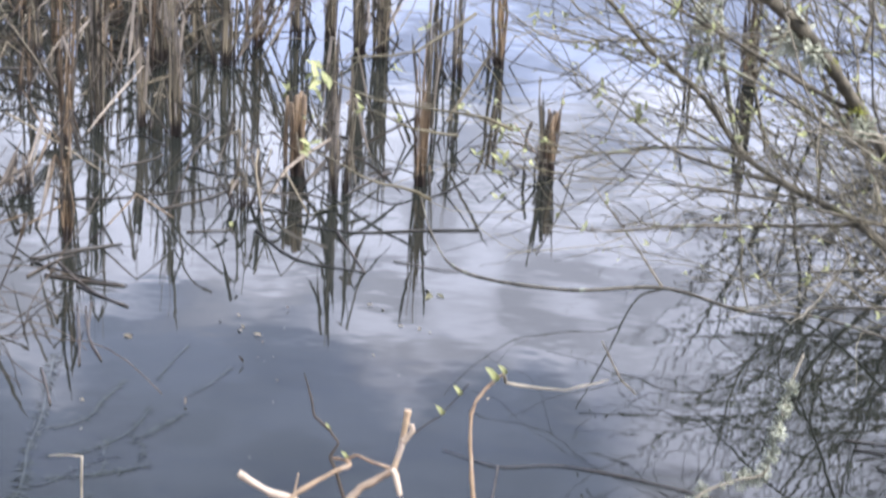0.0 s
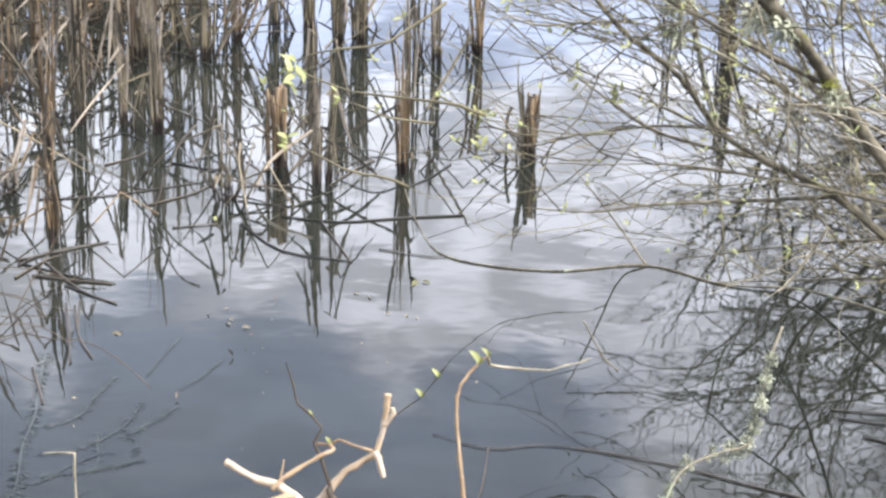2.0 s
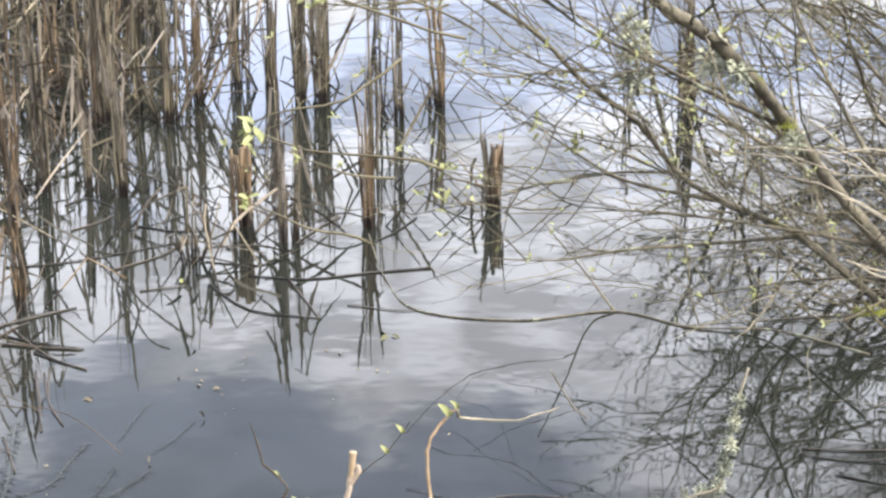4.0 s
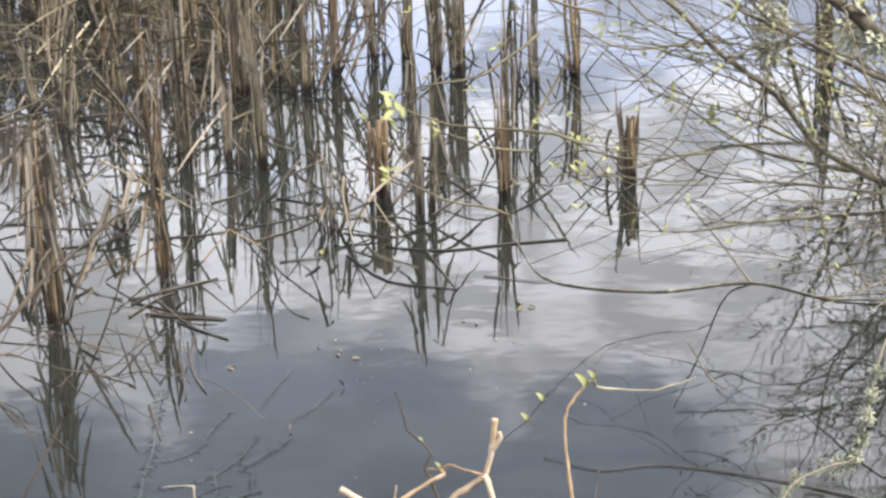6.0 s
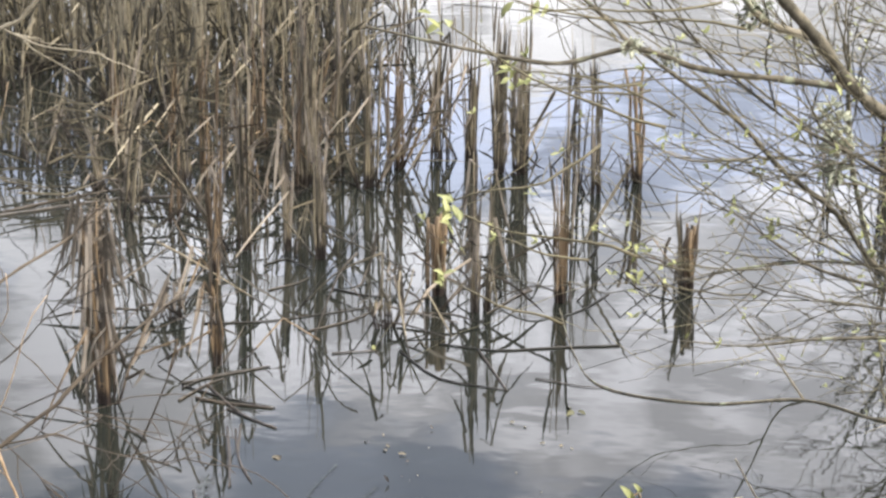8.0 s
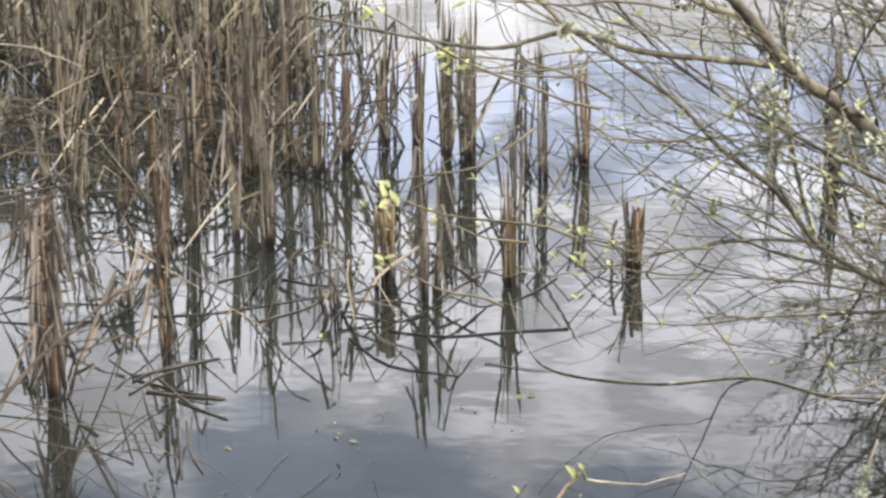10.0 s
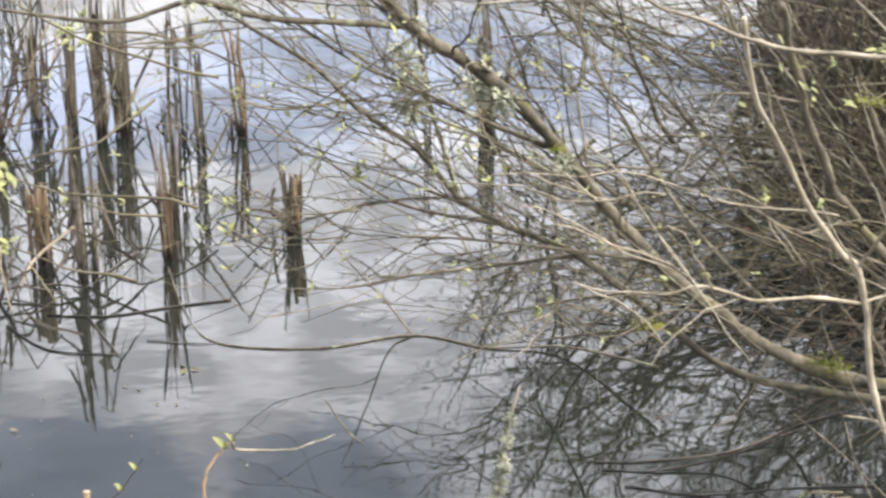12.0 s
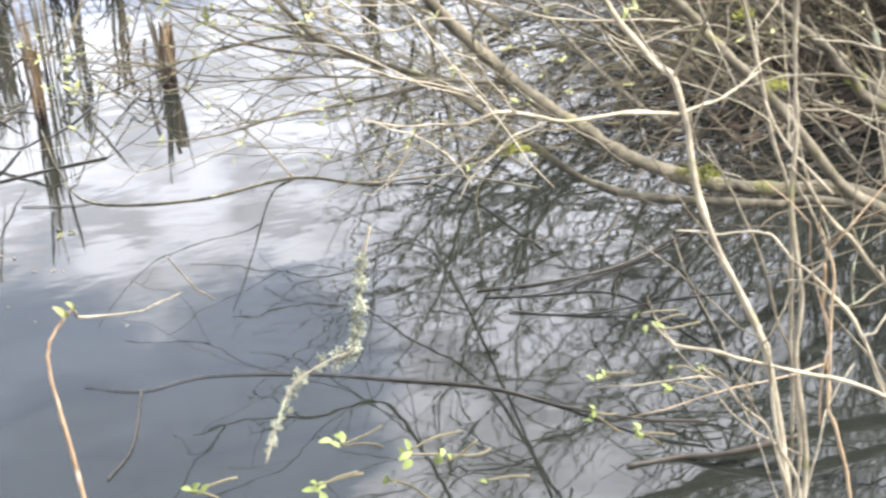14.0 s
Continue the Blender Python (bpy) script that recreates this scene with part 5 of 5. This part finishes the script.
cane([(0.836, 2.050, 1.104), (0.687, 1.980, 1.139), (0.592, 1.900, 1.188), (0.521, 1.900, 1.185), (0.446, 1.880, 1.207)], 0.0026, 0.0012, CANE, 4)
cane([(0.592, 1.900, 1.188), (0.579, 1.900, 1.201), (0.557, 1.900, 1.219)], 0.0017, 0.0009, CANE, 4)
cane([(0.836, 2.050, 1.104), (0.906, 2.100, 1.099), (0.989, 2.200, 1.093)], 0.0023, 0.0012, CANE, 4)
cane([(1.027, 2.200, 0.682), (1.027, 2.200, 0.899), (1.037, 2.200, 1.073), (1.047, 2.200, 1.241), (1.047, 2.200, 1.417)], 0.0037, 0.0029, CANE, 4, root=0.0)
cane([(1.094, 2.400, 0.583), (1.100, 2.400, 0.836), (1.066, 2.400, 0.996), (1.037, 2.400, 1.149), (1.009, 2.400, 1.272), (1.001, 2.400, 1.391)], 0.0034, 0.0023, PALETWIG, 4, root=-0.014)
cane([(1.125, 2.300, 0.870), (1.086, 2.350, 0.924), (1.066, 2.400, 0.987)], 0.0023, 0.0017, PALETWIG, 4)
cane([(1.587, 3.000, 0.416), (1.410, 2.950, 0.609), (1.238, 2.900, 0.842), (1.137, 2.880, 0.957), (1.076, 2.850, 1.028), (1.011, 2.800, 1.167), (0.962, 2.750, 1.289), (0.933, 2.700, 1.368)], 0.0105, 0.006, MOSSBARK, 8, root=0.3)
cane([(1.070, 2.800, 1.001), (0.931, 2.700, 1.047), (0.815, 2.600, 1.092), (0.737, 2.600, 1.123), (0.677, 2.600, 1.147)], 0.0021, 0.0009, PALETWIG, 4)
cane([(0.897, 2.700, 1.052), (0.961, 2.700, 1.005), (1.060, 2.800, 0.941)], 0.0017, 0.0012, PALETWIG, 4)
cane([(1.058, 2.300, 0.633), (1.019, 2.300, 0.795), (0.975, 2.300, 0.910), (0.949, 2.300, 0.970)], 0.0023, 0.0012, PALETWIG, 4, root=-0.03)
cane([(1.078, 1.900, 0.749), (1.008, 1.900, 0.781), (0.946, 1.920, 0.802), (0.850, 1.920, 0.843), (0.791, 1.950, 0.855), (0.762, 1.950, 0.888)], 0.0032, 0.0017, PALETWIG, 4, root=0.3)
cane([(0.924, 1.950, 0.611), (0.898, 1.950, 0.725), (0.858, 1.930, 0.776), (0.811, 1.930, 0.833)], 0.0023, 0.0012, PALETWIG, 4, root=0.02)
cane([(0.917, 1.900, 0.655), (0.894, 1.900, 0.728), (0.892, 1.920, 0.844), (0.888, 1.950, 0.854)], 0.0023, 0.0017, PALETWIG, 4, root=0.02)
cane([(1.025, 2.000, 0.563), (1.011, 2.000, 0.647), (0.994, 2.000, 0.714), (1.000, 2.000, 0.835), (1.004, 2.000, 0.902), (0.981, 2.000, 0.971)], 0.0024, 0.0014, ORANGE, 4, root=0.094)
cane([(0.764, 3.570, 0.663), (0.717, 3.550, 0.588), (0.663, 3.500, 0.547)], 0.0026, 0.0017, PALETWIG, 4)
cane([(0.555, 1.900, 1.295), (0.504, 1.900, 1.294), (0.460, 1.900, 1.293), (0.429, 1.900, 1.297)], 0.0013, 0.0007, PALETWIG, 4)
cane([(1.121, 2.000, 1.235), (1.109, 2.025, 1.247), (1.071, 2.050, 1.281), (1.027, 2.075, 1.314), (1.005, 2.100, 1.334)], 0.0032, 0.002, PALETWIG, 3, root=0.35)
cane([(1.281, 2.300, 1.109), (1.230, 2.283, 1.130), (1.166, 2.267, 1.156), (1.118, 2.250, 1.180), (1.068, 2.233, 1.201), (0.988, 2.217, 1.224), (0.958, 2.200, 1.229)], 0.0026, 0.0012, PALETWIG, 4, root=0.35)
cane([(1.290, 2.300, 1.031), (1.249, 2.325, 1.038), (1.202, 2.350, 1.055), (1.179, 2.375, 1.060), (1.138, 2.400, 1.064)], 0.0022, 0.0012, PALETWIG, 3, root=0.35)
cane([(1.170, 2.100, 0.733), (1.134, 2.080, 0.788), (1.072, 2.060, 0.874), (1.025, 2.040, 0.935), (0.980, 2.020, 1.005), (0.951, 2.000, 1.038)], 0.0035, 0.0022, PALETWIG, 2, root=0.35)
cane([(1.063, 1.950, 0.696), (1.054, 1.964, 0.731), (1.048, 1.977, 0.758), (1.044, 1.991, 0.788), (1.031, 2.005, 0.824), (1.000, 2.018, 0.867), (0.983, 2.032, 0.887), (0.962, 2.045, 0.909), (0.949, 2.059, 0.929), (0.932, 2.073, 0.931), (0.891, 2.086, 0.929), (0.840, 2.100, 0.938)], 0.0026, 0.0012, PALETWIG, 3, root=0.35)
cane([(1.030, 1.960, 0.804), (1.056, 1.973, 0.832), (1.081, 1.987, 0.850), (1.114, 2.000, 0.862)], 0.002, 0.001, PALETWIG, 3, root=0.35)
cane([(1.157, 2.400, 0.647), (1.217, 2.433, 0.642), (1.269, 2.467, 0.648), (1.330, 2.500, 0.664)], 0.002, 0.0012, BARK, 4, root=0.35)
cane([(0.954, 2.000, 0.874), (0.977, 2.000, 0.896), (0.996, 2.000, 0.912), (0.993, 2.000, 0.943), (0.972, 2.000, 0.991), (0.954, 2.000, 1.038)], 0.0022, 0.0016, PALETWIG, 0)
cane([(1.013, 2.050, 0.883), (1.009, 2.050, 0.829), (1.019, 2.050, 0.780), (1.007, 2.050, 0.733), (1.002, 2.050, 0.661)], 0.002, 0.001, ORANGE, 2)
cane([(1.525, 2.800, 0.730), (1.450, 2.775, 0.774), (1.358, 2.750, 0.850), (1.308, 2.725, 0.912), (1.265, 2.700, 0.968)], 0.01, 0.0075, MOSSBARK, 4, root=0.35)
cane([(1.379, 2.500, 0.807), (1.319, 2.475, 0.842), (1.236, 2.450, 0.911), (1.173, 2.425, 0.954), (1.111, 2.400, 0.991)], 0.0022, 0.001, PALETWIG, 4, root=0.35)

OWNER[0] = thing("dry_cane", (0.0, 1.4, 0.2), "broken orange-brown bare canes rising from the bank", "twig")
cane([(-0.218, 1.600, 1.051), (-0.204, 1.596, 1.044), (-0.189, 1.592, 1.038), (-0.171, 1.588, 1.035), (-0.151, 1.584, 1.024), (-0.139, 1.580, 1.015)], 0.0036, 0.0032, PEELED)
cane([(-0.143, 1.580, 1.015), (-0.133, 1.583, 1.019), (-0.124, 1.587, 1.027), (-0.115, 1.590, 1.038), (-0.106, 1.593, 1.048), (-0.092, 1.597, 1.055), (-0.080, 1.600, 1.062)], 0.0040, 0.0032, PEELED)
cane([(-0.076, 1.600, 1.055), (-0.079, 1.600, 1.064), (-0.076, 1.600, 1.075), (-0.073, 1.600, 1.086), (-0.071, 1.600, 1.101), (-0.070, 1.600, 1.112), (-0.069, 1.600, 1.121)], 0.0025, 0.0032, ORANGE)
cane([(-0.072, 1.590, 1.095), (-0.067, 1.590, 1.101), (-0.064, 1.590, 1.106), (-0.065, 1.590, 1.112)], 0.0032, 0.0021, PEELED)
cane([(-0.080, 1.590, 1.068), (-0.077, 1.590, 1.061), (-0.072, 1.590, 1.043)], 0.0028, 0.0021, PEELED)
cane([(-0.173, 1.570, 1.038), (-0.164, 1.576, 1.046), (-0.148, 1.582, 1.055), (-0.132, 1.588, 1.063), (-0.118, 1.594, 1.068), (-0.122, 1.600, 1.071)], 0.0025, 0.0021, ORANGE)
cane([(-0.155, 1.600, 1.002), (-0.163, 1.600, 1.022), (-0.167, 1.600, 1.036), (-0.164, 1.600, 1.054)], 0.0015, 0.0008, ORANGE)
cane([(-0.134, 1.600, 1.071), (-0.122, 1.600, 1.070), (-0.113, 1.600, 1.075), (-0.098, 1.600, 1.069), (-0.081, 1.600, 1.064)], 0.0012, 0.0015, ORANGE)
cane([(-0.117, 1.580, 1.021), (-0.121, 1.586, 1.036), (-0.129, 1.592, 1.059), (-0.136, 1.599, 1.072), (-0.130, 1.605, 1.084), (-0.139, 1.611, 1.094), (-0.153, 1.618, 1.104), (-0.159, 1.624, 1.126), (-0.164, 1.630, 1.139)], 0.0019, 0.0008, BRUSH_ONE, 0, root=0.3)
cane([(-0.062, 1.620, 1.091), (-0.052, 1.620, 1.100), (-0.039, 1.620, 1.110), (-0.024, 1.620, 1.130), (-0.016, 1.620, 1.142)], 0.0007, 0.0004, BRUSH_ONE)
cane([(0.030, 2.700, 0.481), (0.025, 2.711, 0.525), (0.021, 2.723, 0.564), (0.017, 2.734, 0.609), (0.017, 2.746, 0.632), (0.023, 2.757, 0.649), (0.036, 2.769, 0.664), (0.050, 2.780, 0.675), (0.058, 2.785, 0.682), (0.065, 2.790, 0.684)], 0.0038, 0.0019, ORANGE, 0, root=0.03)
cane([(0.065, 2.790, 0.684), (0.069, 2.802, 0.666), (0.087, 2.813, 0.658), (0.135, 2.825, 0.649), (0.169, 2.837, 0.644), (0.202, 2.848, 0.650), (0.236, 2.860, 0.656)], 0.0026, 0.0012, PALETWIG)
cane([(0.221, 2.860, 0.721), (0.242, 2.873, 0.680), (0.260, 2.887, 0.646), (0.287, 2.900, 0.618)], 0.0012, 0.0016, PALETWIG)
for x, y, z, size in ((-0.039, 1.620, 1.110, 0.01), (-0.024, 1.620, 1.130, 0.01), (-0.139, 1.611, 1.094, 0.006), (0.050, 2.780, 0.675, 0.026), (0.065, 2.790, 0.684, 0.017), (-0.122, 1.600, 1.071, 0.008)):
    part("bud", Skin().leaf((x, y, z), (-0.45, 0, 1), size, size * 0.5, 0.5).leaf((x, y, z), (0.3, -0.5, 0.8), size * 0.7, size * 0.4, 0.5), BUD, OWNER[0], "pale yellow-green bud")
cane([(-0.309, 1.500, 0.987), (-0.261, 1.516, 1.004), (-0.234, 1.532, 1.005), (-0.206, 1.548, 1.015), (-0.183, 1.564, 1.025), (-0.153, 1.580, 1.029)], 0.0028, 0.0030, ORANGE, 0, root=-0.12)
cane([(-0.002, 1.580, 0.972), (-0.055, 1.585, 0.996), (-0.087, 1.590, 1.009), (-0.113, 1.595, 1.016), (-0.129, 1.600, 1.026)], 0.0013, 0.0013, BRUSH_ONE, 0, root=0.2)
cane([(-0.561, 2.600, 0.436), (-0.560, 2.600, 0.513), (-0.559, 2.600, 0.592)], 0.0022, 0.0016, PALETWIG, 0, root=-0.006)
cane([(-0.559, 2.600, 0.592), (-0.582, 2.600, 0.593), (-0.608, 2.600, 0.591)], 0.0014, 0.001, PALETWIG)

OWNER[0] = thing("twiggy_sapling", (-1.0, 2.9, 0.0), "thin bare sapling twigs beside the reeds", "shrub")
cane([(-1.171, 3.000, 0.558), (-1.107, 3.000, 0.593), (-1.043, 3.000, 0.641), (-0.963, 3.050, 0.698), (-0.902, 3.100, 0.763), (-0.830, 3.150, 0.819), (-0.767, 3.200, 0.865)], 0.006, 0.0023, BRUSH_ONE, 9, root=-0.7)
cane([(-1.154, 3.000, 0.854), (-1.091, 3.000, 0.895), (-1.018, 3.100, 0.943), (-0.963, 3.200, 0.971), (-0.898, 3.200, 1.037)], 0.0037, 0.0019, BRUSH_ONE, 9, root=-0.3)
cane([(-0.985, 2.900, 0.565), (-1.024, 2.900, 0.688), (-1.032, 2.900, 0.809), (-1.037, 2.900, 0.909), (-1.041, 2.900, 1.046), (-1.039, 2.900, 1.151)], 0.0026, 0.0015, ORANGE, 6, root=0.179)
cane([(-0.931, 3.200, 0.431), (-0.862, 3.200, 0.548), (-0.815, 3.200, 0.651), (-0.770, 3.200, 0.763)], 0.003, 0.0011, BRUSH_ONE, 9, root=-0.254)
cane([(-1.140, 3.000, 0.730), (-1.035, 3.000, 0.796), (-0.972, 3.000, 0.860), (-0.898, 3.000, 0.944)], 0.0023, 0.0009, BRUSH_ONE, 9, root=-0.3)
cane([(-1.043, 3.000, 0.641), (-0.950, 3.000, 0.664), (-0.860, 3.000, 0.636), (-0.769, 3.000, 0.619), (-0.689, 3.000, 0.633)], 0.0019, 0.0008, BRUSH_ONE, 9)
cane([(-0.963, 3.050, 0.698), (-0.861, 3.050, 0.681), (-0.793, 3.100, 0.623)], 0.0015, 0.0008, BRUSH_ONE, 9)
cane([(-1.098, 3.000, 0.752), (-1.062, 3.000, 0.670), (-0.984, 3.000, 0.588), (-0.946, 3.000, 0.525)], 0.0015, 0.0008, BRUSH_ONE, 9)
cane([(-1.219, 3.200, 1.287), (-1.103, 3.200, 1.332), (-1.040, 3.200, 1.362), (-0.964, 3.200, 1.443)], 0.005, 0.003, PALETWIG, 4, root=-0.3)
cane([(-1.071, 3.200, 1.346), (-1.001, 3.200, 1.317), (-0.888, 3.200, 1.304)], 0.0025, 0.0015, PALETWIG, 4)
